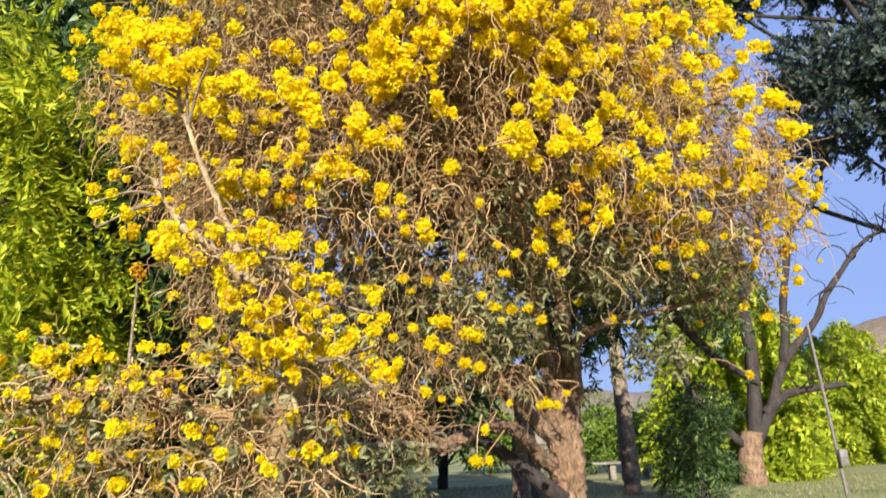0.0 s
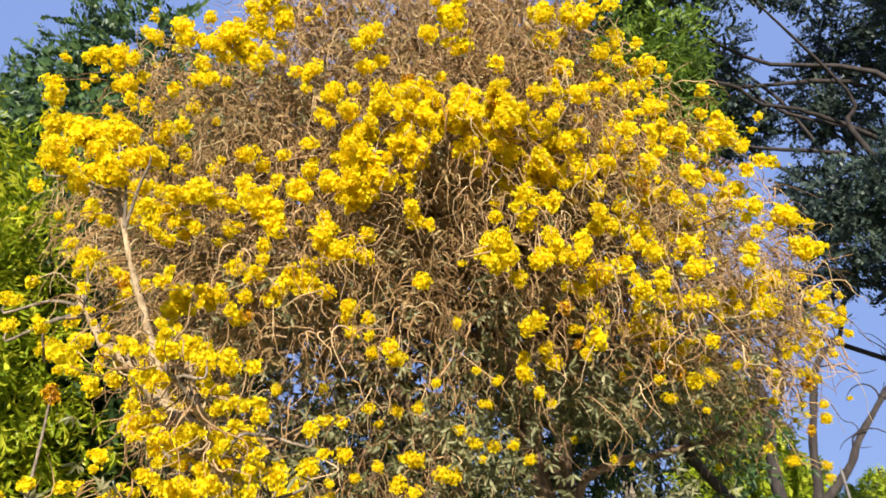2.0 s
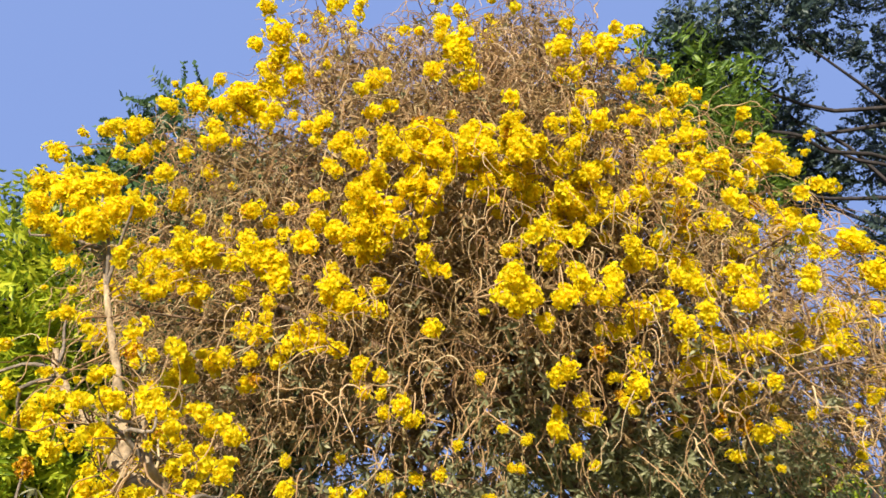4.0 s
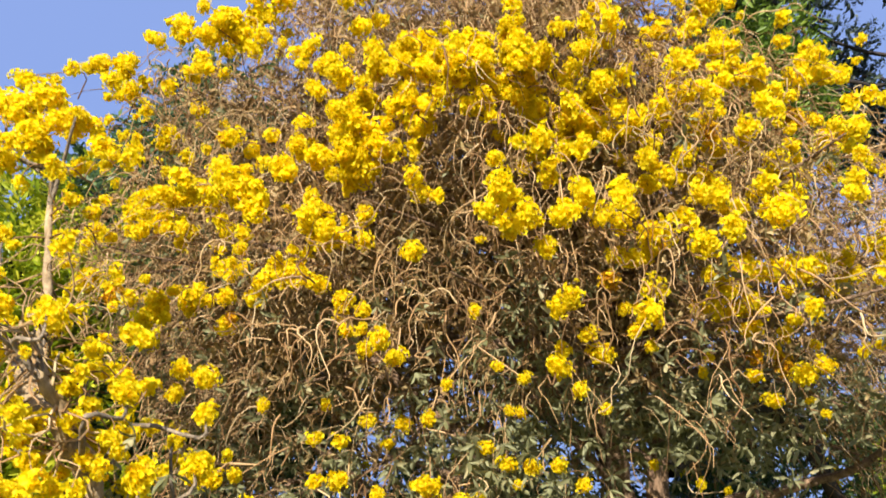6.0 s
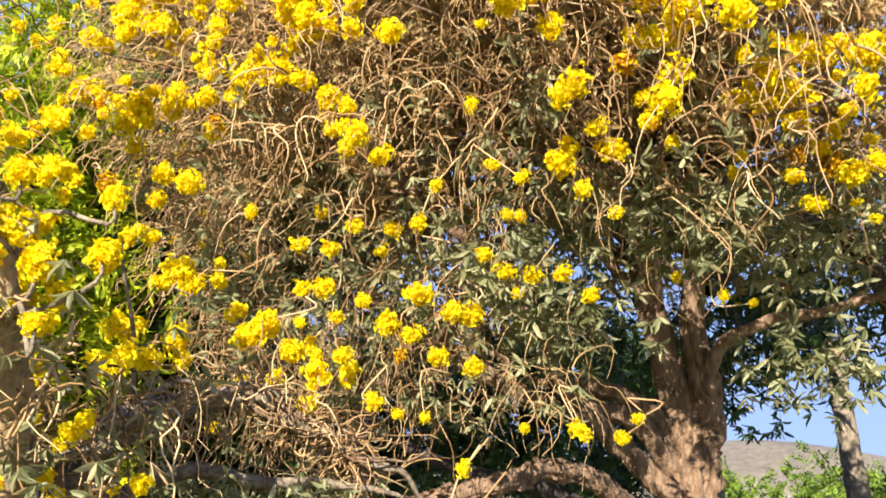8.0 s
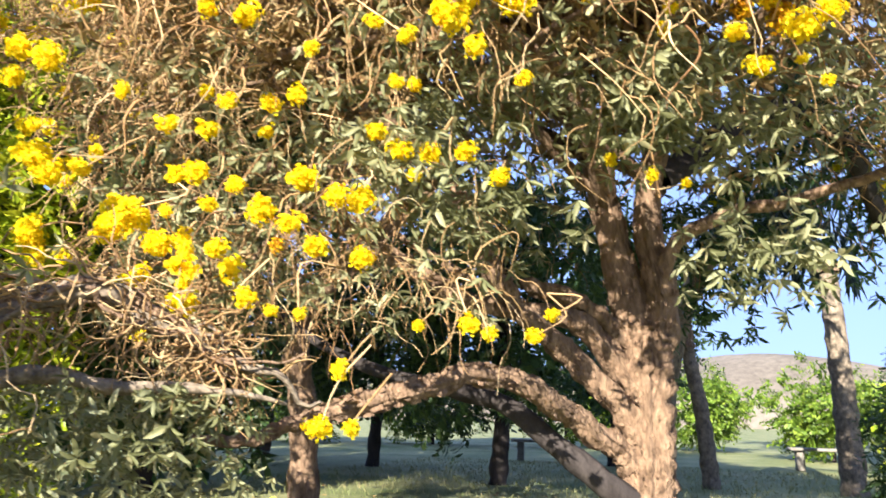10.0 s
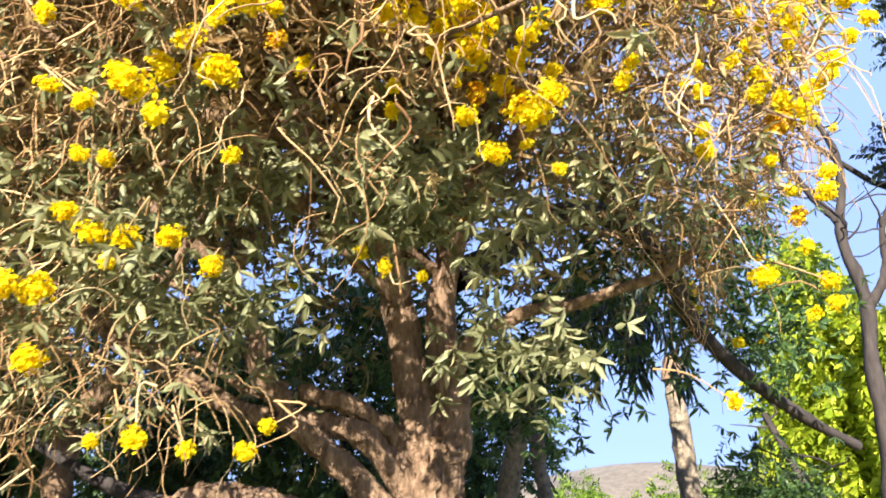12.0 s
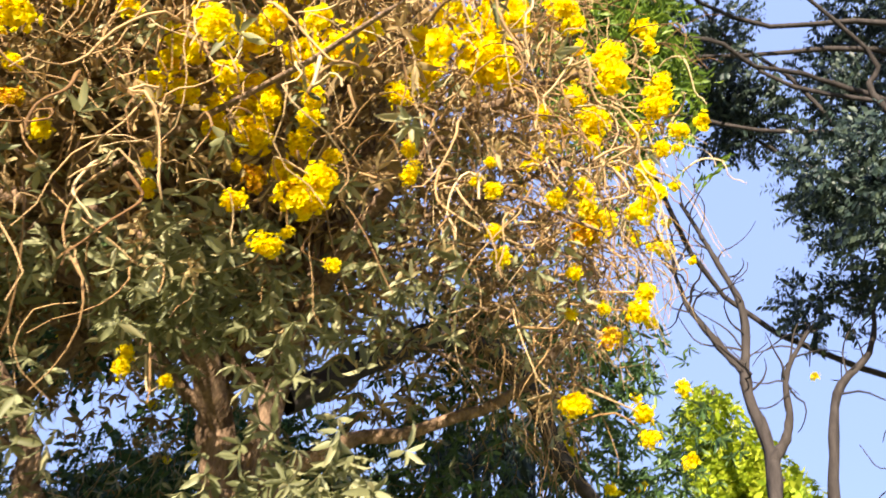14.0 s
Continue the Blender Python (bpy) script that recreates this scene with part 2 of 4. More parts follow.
# one trumpet flower: a funnel with a wavy rim of five lobes
_a = np.arange(10) * 0.6283
_r = np.where(np.arange(10) % 2, 0.62, 1.0)
FLOWER_ONE = (np.vstack([np.stack([0.32 * np.cos(_a[::2]), 0.32 * np.sin(_a[::2]), np.full(5, -0.25)], 1),
                         np.stack([_r * np.cos(_a), _r * np.sin(_a), np.where(np.arange(10) % 2, 0.28, 0.05)], 1)]),
              np.array([(i, 5 + 2 * i, 6 + 2 * i) for i in range(5)] + [(i, 6 + 2 * i, (i + 1) % 5) for i in range(5)]
                       + [((i + 1) % 5, 6 + 2 * i, 5 + (2 * i + 2) % 10) for i in range(5)]))


def flower_bunch(n, size):
    """A loose uneven head of n flowers about a metre across, scaled where it is placed; size: of one flower."""
    lumps = unit(5) * RNG.uniform(0.06, 0.24, (5, 1)) * (1, 1, 0.75)
    d = unit(n)
    p = lumps[RNG.integers(0, 5, n)] + d * RNG.uniform(0.10, 0.30, (n, 1))
    return scatter(FLOWER_ONE, p, d + (0, 0, 0.35) + RNG.normal(0, 0.35, (n, 3)), size * RNG.uniform(0.7, 1.2, n))


def droop_paths(starts, ways, lengths, k=9, fall=1.0, curl=0.35):
    """Twigs that leave along their ways, then bend over and hang, with kinks."""
    n = len(starts)
    d = ways / (np.linalg.norm(ways, axis=1, keepdims=True) + 1e-9)
    p = [np.asarray(starts, float)]
    bend = RNG.normal(0, curl, (n, 3))
    for i in range(k - 1):
        if i % 2 == 0:
            bend = RNG.normal(0, curl, (n, 3))
        d = d + bend * 0.75 + np.array([0, 0, -0.30 * fall])
        d /= np.linalg.norm(d, axis=1, keepdims=True)
        p.append(p[-1] + d * (lengths / (k - 1))[:, None])
    return np.stack(p, 1)


def twig_pieces(paths, r0, r1, sides=3):
    n, k, _ = paths.shape
    u = np.linspace(0, 1, k)[None]
    r = (np.asarray(r0)[:, None] * (1 - u) + np.asarray(r1)[:, None] * u)
    return tubes(paths, r, sides)


# ---- ground and distance ----
def ground_sheet():
    p = Pieces()
    g = np.concatenate([-np.geomspace(400, 14, 10), np.linspace(-12, 40, 60), np.geomspace(44, 500, 12)])
    x, y = np.meshgrid(g, g)
    z = 0.05 * np.sin(x * 0.7 + 1.3 * np.sin(y * 0.31)) * np.sin(y * 0.53) - 0.03
    n = len(g)
    i = np.arange(n * n).reshape(n, n)
    p.add(np.stack([x, y, z], -1).reshape(-1, 3), np.stack([i[:-1, :-1], i[:-1, 1:], i[1:, 1:], i[1:, :-1]], -1).reshape(-1, 4))
    tagged(new("ground", p.mesh("ground", lawn, True)), "patchy dry lawn with worn earth and shade", "ground", kind="structure")


def hill(name, centre, size, height, label, material):
    p = Pieces()
    n, k = 60, 26
    u, v = np.meshgrid(np.linspace(-1, 1, n), np.linspace(-1, 1, k))
    bump = np.clip(1 - u ** 2, 0, 1) * np.clip(1 - v ** 2, 0, 1)
    z = height * bump ** 0.8 * (1 + 0.10 * np.sin(u * 9) + 0.07 * np.sin(u * 17 + v * 5)) - 0.5
    i = np.arange(n * k).reshape(k, n)
    p.add(np.stack([centre[0] + u * size[0], centre[1] + v * size[1], z], -1).reshape(-1, 3),
          np.stack([i[:-1, :-1], i[:-1, 1:], i[1:, 1:], i[1:, :-1]], -1).reshape(-1, 4))
    tagged(new(name, p.mesh(name, material, True)), label, "hill", kind="structure")


ground_sheet()
hill("hill", (175, 230), (105, 60), 40, "bare brown hill beyond the trees", hillside)
hill("backdrop_ridge", (-20, 330), (260, 60), 25, "low pale dry ridge on the horizon", pale_hillside)


# ---- the flowering tree ----
CROWN = np.array((0.45, 14.2, 6.2))
CROWN_R = np.array((5.6, 4.75, 6.6))


def crown_points(n, inner=0.9, outer=1.03, low=-0.55, front=0.25):
    """Random places in the outer shell of the crown; front: share kept on the far side."""
    out = np.zeros((0, 3))
    while len(out) < n:
        d = unit(n * 2)
        lump = 1 + 0.07 * np.sin(d[:, 0] * 7 + 1) * np.sin(d[:, 2] * 6) + 0.05 * np.sin(d[:, 0] * 15 + d[:, 2] * 11)
        keep = (d[:, 2] > low) & ((d[:, 1] < 0.15) | (RNG.random(len(d)) < front))
        blunt = 1 / (np.abs(d) ** 3.1).sum(1) ** (1 / 3.1)
        q = CROWN + d * CROWN_R * (lump * blunt * RNG.uniform(inner, outer, len(d)))[:, None]
        tuck = np.clip(0.66 + 0.34 * (q[:, 2] - 2.8) / 2.0, 0.66, 1)[:, None]
        wide = np.where(q[:, 0] > CROWN[0], np.clip(0.88 - 0.108 * (q[:, 2] - 7), 0.25, 1), np.clip(1.12 - 0.05 * (q[:, 2] - 9.0), 0.75, 1 + 0.04 * np.clip(q[:, 2] - 5, 0, 3)))[:, None]
        q[:, :2] = CROWN[:2] + (q[:, :2] - CROWN[:2]) * np.hstack([wide * np.sqrt(tuck), tuck])
        lowest = 2.4 + 0.3 * np.sin(q[:, 0] * 2.1) + 1.7 * np.clip((q[:, 0] + 0.4) / 1.4, 0, 1)
        out = np.vstack([out, q[keep & (q[:, 2] > lowest)]])
    return out[:n]


tree = thing("flowering_tree", (1.9, 14.6, 0), "old trumpet tree with yellow blossom, bare drooping twigs and grey-green leaves", "tree")
O = np.array((1.9, 14.6, 0))


MADE = []


def limb(name, points, r0, r1, parent, material=BARK, count=24, sides=12, knobby=0.12, wander=0.0, label="", shift=O):
    pieces, path = limb_pieces(np.asarray(points, float) - shift, r0, r1, count, sides, knobby, wander)
    MADE.append(part(name, pieces, material, parent, label, smooth=True))
    return path + shift


limb("trunk", ((1.92, 14.6, -0.15), (1.95, 14.6, 0.25), (1.97, 14.6, 1.0), (1.98, 14.6, 2.1), (2.02, 14.6, 2.6)), 0.30, 0.26, tree, count=56, sides=36, knobby=0.13, label="thick furrowed brown trunk")
stems = [
    limb("limb", ((1.95, 14.6, 2.2), (1.80, 14.55, 2.9), (1.55, 14.5, 4.2), (1.1, 14.4, 6.0), (0.4, 14.0, 8.3)), 0.23, 0.09, tree, wander=0.03),
    limb("limb", ((2.05, 14.6, 2.2), (2.17, 14.6, 2.9), (2.10, 14.5, 4.2), (2.6, 14.3, 6.2), (3.2, 14.2, 8.4)), 0.21, 0.08, tree, wander=0.03),
    limb("limb", ((1.92, 14.5, 0.95), (1.70, 14.35, 1.22), (1.34, 13.9, 1.53), (1.10, 13.3, 1.80), (0.66, 12.75, 1.98), (0.20, 12.2, 1.81), (-0.28, 11.9, 1.64), (-0.78, 11.75, 1.48), (-1.19, 11.5, 1.31), (-1.60, 11.2, 1.31)), 0.155, 0.05, tree, sides=26, count=90, wander=0.03, knobby=0.15, label="low arching limb with scaly sunlit bark"),
    limb("limb", ((1.90, 14.45, 1.3), (1.75, 14.35, 1.70), (1.35, 14.1, 2.12), (0.92, 13.85, 2.56), (0.58, 13.7, 2.91), (0.39, 13.5, 3.25), (0.30, 13.4, 3.7), (-0.3, 13.1, 4.5), (-1.5, 12.6, 5.7)), 0.15, 0.07, tree, sides=18, count=50, wander=0.03, knobby=0.15),
    limb("limb", ((1.85, 14.5, 1.9), (1.45, 14.2, 2.5), (0.95, 14.0, 2.75), (0.1, 13.8, 2.9), (-1.2, 13.4, 3.6), (-2.6, 13.0, 4.8)), 0.16, 0.06, tree, wander=0.04),
    limb("limb", ((2.15, 14.5, 3.1), (2.45, 14.4, 3.6), (3.0, 14.3, 3.85), (3.7, 14.2, 3.95), (4.5, 13.9, 4.1), (5.2, 13.4, 4.6)), 0.10, 0.035, tree, wander=0.04),
    # same bark as its neighbours, darkened to stand for shade
    limb("limb", ((1.8, 14.3, 0.7), (1.2, 14.0, 1.2), (0.4, 13.9, 1.75), (-0.5, 13.8, 1.95), (-1.6, 13.6, 2.3), (-2.8, 13.4, 3.1)), 0.15, 0.04, tree, BARK_DARK_AND_SHADED, wander=0.04, label="low limb with shade painted as darker bark"),
    limb("limb", ((1.6, 14.5, 4.0), (1.4, 13.2, 4.9), (1.2, 11.6, 5.5), (1.05, 10.0, 5.75), (1.0, 9.2, 5.4)), 0.07, 0.02, tree, wander=0.05),
    limb("limb", ((1.55, 14.4, 4.2), (0.2, 12.8, 5.4), (-1.4, 11.4, 6.2), (-2.8, 10.6, 6.6)), 0.07, 0.02, tree, wander=0.05),
    limb("limb", ((1.6, 14.4, 4.2), (1.4, 13.2, 5.1), (0.7, 12.6, 5.5), (-0.3, 12.2, 5.45), (-1.3, 11.9, 5.2)), 0.15, 0.06, tree, wander=0.04),
    # shade behind the crown painted in as a darker bark colour
    limb("limb", ((2.2, 14.6, 4.4), (3.6, 16.0, 5.7), (4.6, 17.0, 5.4), (5.2, 18.0, 4.4), (6.3, 18.9, 3.5), (7.4, 19.5, 2.9)), 0.17, 0.07, tree, BARK_DARK_AND_SHADED, wander=0.05, label="limb bending down behind the crown, shade put into its bark colour"),
    limb("broken_limb", ((1.92, 14.5, 2.2), (1.70, 14.45, 2.48), (1.45, 14.2, 2.74), (1.06, 14.0, 2.94), (0.72, 13.9, 3.08)), 0.105, 0.085, tree, sides=16, count=30, wander=0.03, knobby=0.22, label="short broken limb with torn red-brown wood"),
    limb("limb", ((2.2, 14.4, 4.6), (3.3, 13.0, 5.4), (4.4, 12.2, 5.9), (5.5, 11.8, 6.0)), 0.08, 0.02, tree, wander=0.05),
]

# loose plates of bark on the trunk and the low limb
flakes = Pieces()
for path, r, n in ((spline(((1.92, 14.6, 0.2), (1.97, 14.6, 1.2), (2.0, 14.6, 2.6)), 30), 0.285, 170), (stems[2][8:70], 0.11, 230), (stems[3][4:34], 0.125, 120), (stems[11], 0.095, 60), (stems[0][2:10], 0.21, 50), (stems[1][2:10], 0.19, 50)):
    i = RNG.integers(0, len(path) - 1, n)
    ax = path[i + 1] - path[i]
    ax /= np.linalg.norm(ax, axis=1, keepdims=True)
    side = np.cross(ax, unit(n))
    side /= np.linalg.norm(side, axis=1, keepdims=True)
    at = path[i] + side * r * RNG.uniform(0.96, 1.08, (n, 1))
    plate = (np.array([(-0.5, 0, -1), (0.5, 0.1, -1.1), (0.55, 0.15, 0.6), (0, 0.25, 1.2), (-0.45, 0.1, 0.8), (0, -0.35, 0)]), np.array([(0, 1, 5), (1, 2, 5), (2, 3, 5), (3, 4, 5), (4, 0, 5)]))
    flakes.add(*scatter(plate, at - O, ax + RNG.normal(0, 0.15, ax.shape), RNG.uniform(0.02, 0.055, n)))
part("loose_bark", flakes, BARK, tree, "loose scaly plates of bark", "stuff")

limb("stem", ((-2.45, 14.8, -0.1), (-2.55, 14.8, 1.5), (-2.7, 14.8, 2.6), (-2.3, 14.9, 3.4), (-1.2, 14.9, 4.3), (-0.2, 14.6, 5.2)), 0.21, 0.09, tree, BARK, count=40, sides=16, wander=0.03, label="second shaded stem of the tree")

# branches from the stems out to the crown
STEMS = MADE[1:13]
ends = crown_points(70, 0.93, 0.99)
for e in ends:
    w = int(RNG.integers(0, 2)) if e[2] > 5 else int(RNG.choice([0, 1, 3, 4]))
    s = stems[w]
    a = s[int(RNG.integers(len(s) // 2, len(s) - 5))]
    mid = (a + e) / 2 + (0, 0, 0.12 * np.linalg.norm(e - a)) + RNG.normal(0, 0.15, 3)
    limb("branch", (a, mid, e), 0.03 + 0.004 * np.linalg.norm(e - a), 0.012, STEMS[w], count=12, sides=6, wander=0.08)

# drooping twigs
def outward(p):
    return (p - CROWN) / CROWN_R


p0 = crown_points(11500, 0.70, 0.97)
p0 = p0[(p0[:, 2] > 5.2) | (RNG.random(len(p0)) < 0.5)]
tw = droop_paths(p0, outward(p0) * (1, 1, 0.6) + RNG.normal(0, 0.5, p0.shape) + (0, 0, 0.25), RNG.uniform(0.4, 1.15, len(p0)), 8, 1.6, 0.48)
twigs = Pieces().add(*twig_pieces(tw - O, RNG.uniform(0.004, 0.0095, len(p0)), RNG.uniform(0.0025, 0.004, len(p0))))
p1 = crown_points(3000, 0.86, 1.0)
p1 = p1[p1[:, 2] > 4.0]
tw1 = droop_paths(p1, outward(p1) * (1, 1, 0.5) + RNG.normal(0, 0.5, p1.shape) + (0, 0, 0.5), RNG.uniform(0.45, 0.95, len(p1)), 12, 1.25, 0.6)
twigs.add(*twig_pieces(tw1 - O, RNG.uniform(0.006, 0.013, len(p1)), np.full(len(p1), 0.004), 4))
part("twig_tangle", twigs, TWIG, tree, "tangle of dry curling drooping twigs", "stuff")

# leaves: drier and sparse above, grey-green and thick below
PALM = palmate(6, 0.9)
lp = crown_points(7500, 0.55, 0.98)
lp = lp[(lp[:, 2] < 4.4) | (lp[:, 2] > 7.5) | (RNG.random(len(lp)) < 0.6)]
lw = outward(lp) * (1, 1, 0.2) + RNG.normal(0, 0.6, lp.shape) + (0, 0, -0.9)
green = RNG.random(len(lp)) < np.clip(1.3 - (lp[:, 2] - 2.6) / 2.9, 0.07, 1)
part("foliage", Pieces().add(*scatter(PALM, lp[green] - O, lw[green], RNG.uniform(0.13, 0.23, green.sum()))), LEAF, tree, "dusty grey-green leaves", "stuff")
part("dry_foliage", Pieces().add(*scatter(PALM, lp[~green] - O, lw[~green], RNG.uniform(0.10, 0.17, (~green).sum()))), LEAF_DRY, tree, "withered brown leaves", "stuff")
# shaded leaves and twigs deep inside the crown
ip = crown_points(10500, 0.25, 0.85, front=0.9)
ip = ip[(ip[:, 2] > 5.9) | ((ip[:, 2] > 4.6) & (RNG.random(len(ip)) < 0.25))]
part("foliage", Pieces().add(*scatter(PALM, ip - O, RNG.normal(0, 0.7, ip.shape) + (0, 0, -0.5), RNG.uniform(0.16, 0.30, len(ip)))), LEAF_DRY, tree, "brown inner leaves in shade", "stuff")
tp = crown_points(9000, 0.3, 0.92, front=0.9)
tp = tp[(tp[:, 2] > 7.6) & (tp[:, 0] < 2.8)]
part("foliage", Pieces().add(*scatter(PALM, tp - O, RNG.normal(0, 0.7, tp.shape) + (0, 0, -0.5), RNG.uniform(0.16, 0.28, len(tp)))), LEAF_DRY, tree, "withered leaves in the top of the crown", "stuff")
# low hanging growth before the stems
hp = np.array((-0.7, 11.2, 2.85)) + RNG.uniform(-1, 1, (800, 3)) * (1.9, 0.5, 0.55)
ht = droop_paths(hp[:350], RNG.normal(0, 0.7, (350, 3)) + (0, -0.2, 0.2), RNG.uniform(0.4, 0.9, 350), 9, 1.0, 0.45)
part("twig_tangle", Pieces().add(*twig_pieces(ht - O, RNG.uniform(0.004, 0.009, 350), np.full(350, 0.003))), TWIG, tree, "hanging dry twigs", "stuff")
part("foliage", Pieces().add(*scatter(PALM, hp[640:] - O, RNG.normal(0, 0.5, (160, 3)) + (0, -0.3, -0.7), RNG.uniform(0.12, 0.2, 160))), LEAF, tree, "hanging grey-green leaves", "stuff")
# hanging leafy sprays under the crown, near the stems
c = np.array([(2.22, 12.2, 4.24), (0.71, 12.4, 3.28), (3.04, 12.8, 3.03), (0.24, 11.3, 3.75), (2.46, 12.0, 4.58), (1.33, 11.8, 4.33), (2.6, 12.4, 4.5), (1.97, 12.8, 4.34), (3.33, 12.6, 2.92), (1.14, 12.0, 3.31), (0.7, 11.0, 3.44), (0.83, 11.2, 4.62), (2.34, 12.2, 4.32), (2.52, 12.0, 4.06), (3.65, 12.6, 4.41), (1.01, 11.8, 4.18), (0.62, 11.6, 3.43), (3.32, 12.6, 3.96)])
lp = c[RNG.integers(0, len(c), 680)] + RNG.normal(0, 1, (680, 3)) * (0.32, 0.28, 0.22) + (0, -0.35, 0)
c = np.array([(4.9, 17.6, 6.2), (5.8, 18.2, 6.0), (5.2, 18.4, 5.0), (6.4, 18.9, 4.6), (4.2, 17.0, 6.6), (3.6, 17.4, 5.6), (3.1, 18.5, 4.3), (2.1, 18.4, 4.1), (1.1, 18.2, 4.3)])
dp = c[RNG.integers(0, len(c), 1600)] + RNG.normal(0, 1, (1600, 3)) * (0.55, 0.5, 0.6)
# rear leaves take a darker green than LEAF to paint in their shade
part("foliage", Pieces().add(*scatter(PALM, dp - O, RNG.normal(0, 0.5, dp.shape) + (0, -0.3, -0.8), RNG.uniform(0.18, 0.28, len(dp)))), LEAF_MID_AND_SHADED, tree, "leaves on the limb behind the crown, shade painted as darker green", "stuff")
part("foliage", Pieces().add(*scatter(PALM, lp - O, RNG.normal(0, 0.5, lp.shape) + (0, -0.3, -0.8), RNG.uniform(0.14, 0.23, len(lp)))), LEAF, tree, "hanging grey-green leaf sprays", "stuff")

# blossom heads
BUNCHES = [Pieces().add(*flower_bunch(180, 0.08)).mesh("flower_head", PETAL) for _ in range(4)]
BUNCHES += [Pieces().add(*flower_bunch(160, 0.08)).mesh("faded_flower_head", PETAL_OLD)]
SMALL = [flower_bunch(34, 0.15) for _ in range(4)]


HEADS = {}


def blossom(places, parent, shift):
    """Each flower head as a part of its tree: x, y, z and half its width, below zero for a withered one."""
    HEADS.setdefault(parent.name, []).extend((x, y - 0.25, z) for x, y, z, r in places)
    for x, y, z, r in places:
        old, r = r < 0, abs(r)
        for k in range(2 if r > 0.14 and z > 5 else 1):
            me = BUNCHES[4] if old or RNG.random() < 0.07 else BUNCHES[int(RNG.integers(0, 4))]
            ob = new("flower_head", me)
            ob.parent = parent
            off = Vector(RNG.normal(0, 1, 3)) * (r * 0.75 * k) + Vector((0, -0.25, 0))
            ob.location = Vector((x, y, z)) - Vector(shift) + off
            ob.rotation_euler = (RNG.uniform(-0.5, 0.5), RNG.uniform(-0.5, 0.5), RNG.uniform(0, 6.28))
            ob.scale = [r * ((2.25 if z > 5 else 1.9) - 0.8 * k) * RNG.uniform(0.85, 1.15) for _ in range(3)]


blossom(((-2.52, 9.66, 9.05, 0.24), (-3.38, 9.92, 9.41, 0.21), (-2.08, 9.64, 9.5, 0.18), (-2.98, 9.88, 8.4, 0.18), (-1.06, 9.75, 8.05, 0.18), (-0.07, 9.55, 7.75, 0.23), (-0.1, 9.58, 7.14, 0.22), (0.53, 9.54, 7.31, 0.25), (1.09, 9.82, 7.34, 0.25), (0.68, 9.67, 6.98, 0.19), (-0.79, 9.71, 7.25, 0.21), (-0.75, 9.7, 6.56, 0.2), (-2.09, 9.6, 6.96, 0.2), (-1.28, 9.56, 6.71, 0.16), (-4.11, 10.85, 7.27, 0.21), (-3.16, 10.33, 6.88, 0.22), (-4.69, 10.57, 8.09, 0.24), (-5.34, 10.43, 8.67, 0.21), (-4.41, 10.22, 9.21, 0.18), (-4.19, 10.28, 8.68, 0.2), (-4.78, 10.93, 6.96, 0.19), (-1.41, 9.93, 5.38, 0.23), (-1.13, 9.69, 5.8, 0.21), (-1.86, 9.41, 6.18, 0.25),), tree, O)
blossom(((0.16, 9.19, 4.98, 0.17), (-0.81, 10.01, 5.04, 0.16), (-0.52, 9.8, 4.58, 0.1), (1.79, 10.05, 4.93, 0.17), (2.82, 10.87, 8.73, 0.18), (1.9, 10.5, 8.44, 0.17), (1.93, 10.38, 7.46, 0.24), (1.77, 10.39, 6.91, 0.24), (2.93, 10.64, 7.55, 0.16), (3.08, 10.6, 6.66, 0.2), (2.93, 10.57, 6.18, 0.16), (3.67, 10.86, 6.32, 0.22), (3.57, 10.85, 7.77, 0.2), (4.54, 11.24, 7.9, 0.2), (4.29, 11.24, 6.9, 0.19), (4.03, 11.06, 7.24, 0.17), (3.38, 10.9, 9.08, 0.24), (3.41, 10.87, 8.3, 0.23),), tree, O)
blossom(((2.29, 10.14, 5.38, 0.25), (1.47, 9.29, 5.22, 0.17), (0.99, 8.72, 5.21, 0.16), (3.7, 11.06, 5.33, 0.19), (3.06, 11.1, 5.04, 0.21), (1.19, 9.98, 7.09, 0.24), (1.53, 10.23, 4.48, 0.15), (1.23, 10.12, 4.16, 0.18), (-0.78, 10.12, 4.74, 0.14), (0.22, 10.09, 4.08, 0.1), (0.45, 10.71, 3.65, 0.13), (-1.24, 10.85, 4.26, 0.11), (-2.44, 9.97, 4.42, 0.19), (-3.07, 9.96, 4.39, 0.19), (-2.39, 9.93, 5.22, 0.16), (-2.92, 9.97, 5.27, 0.16), (-2.62, 9.72, 6.51, 0.17), (-4.68, 10.95, 6.21, 0.22), (3.64, 11.03, 4.28, 0.16), (3.06, 11.23, 4.32, 0.12), (1.88, 10.33, 4.75, 0.1), (2.63, 10.93, 4.43, 0.09), (3.63, 10.77, 4.69, 0.12), (0.84, 10.56, 3.91, 0.1),), tree, O)
blossom(((2.01, 12.19, 3.76, 0.09),), tree, O)
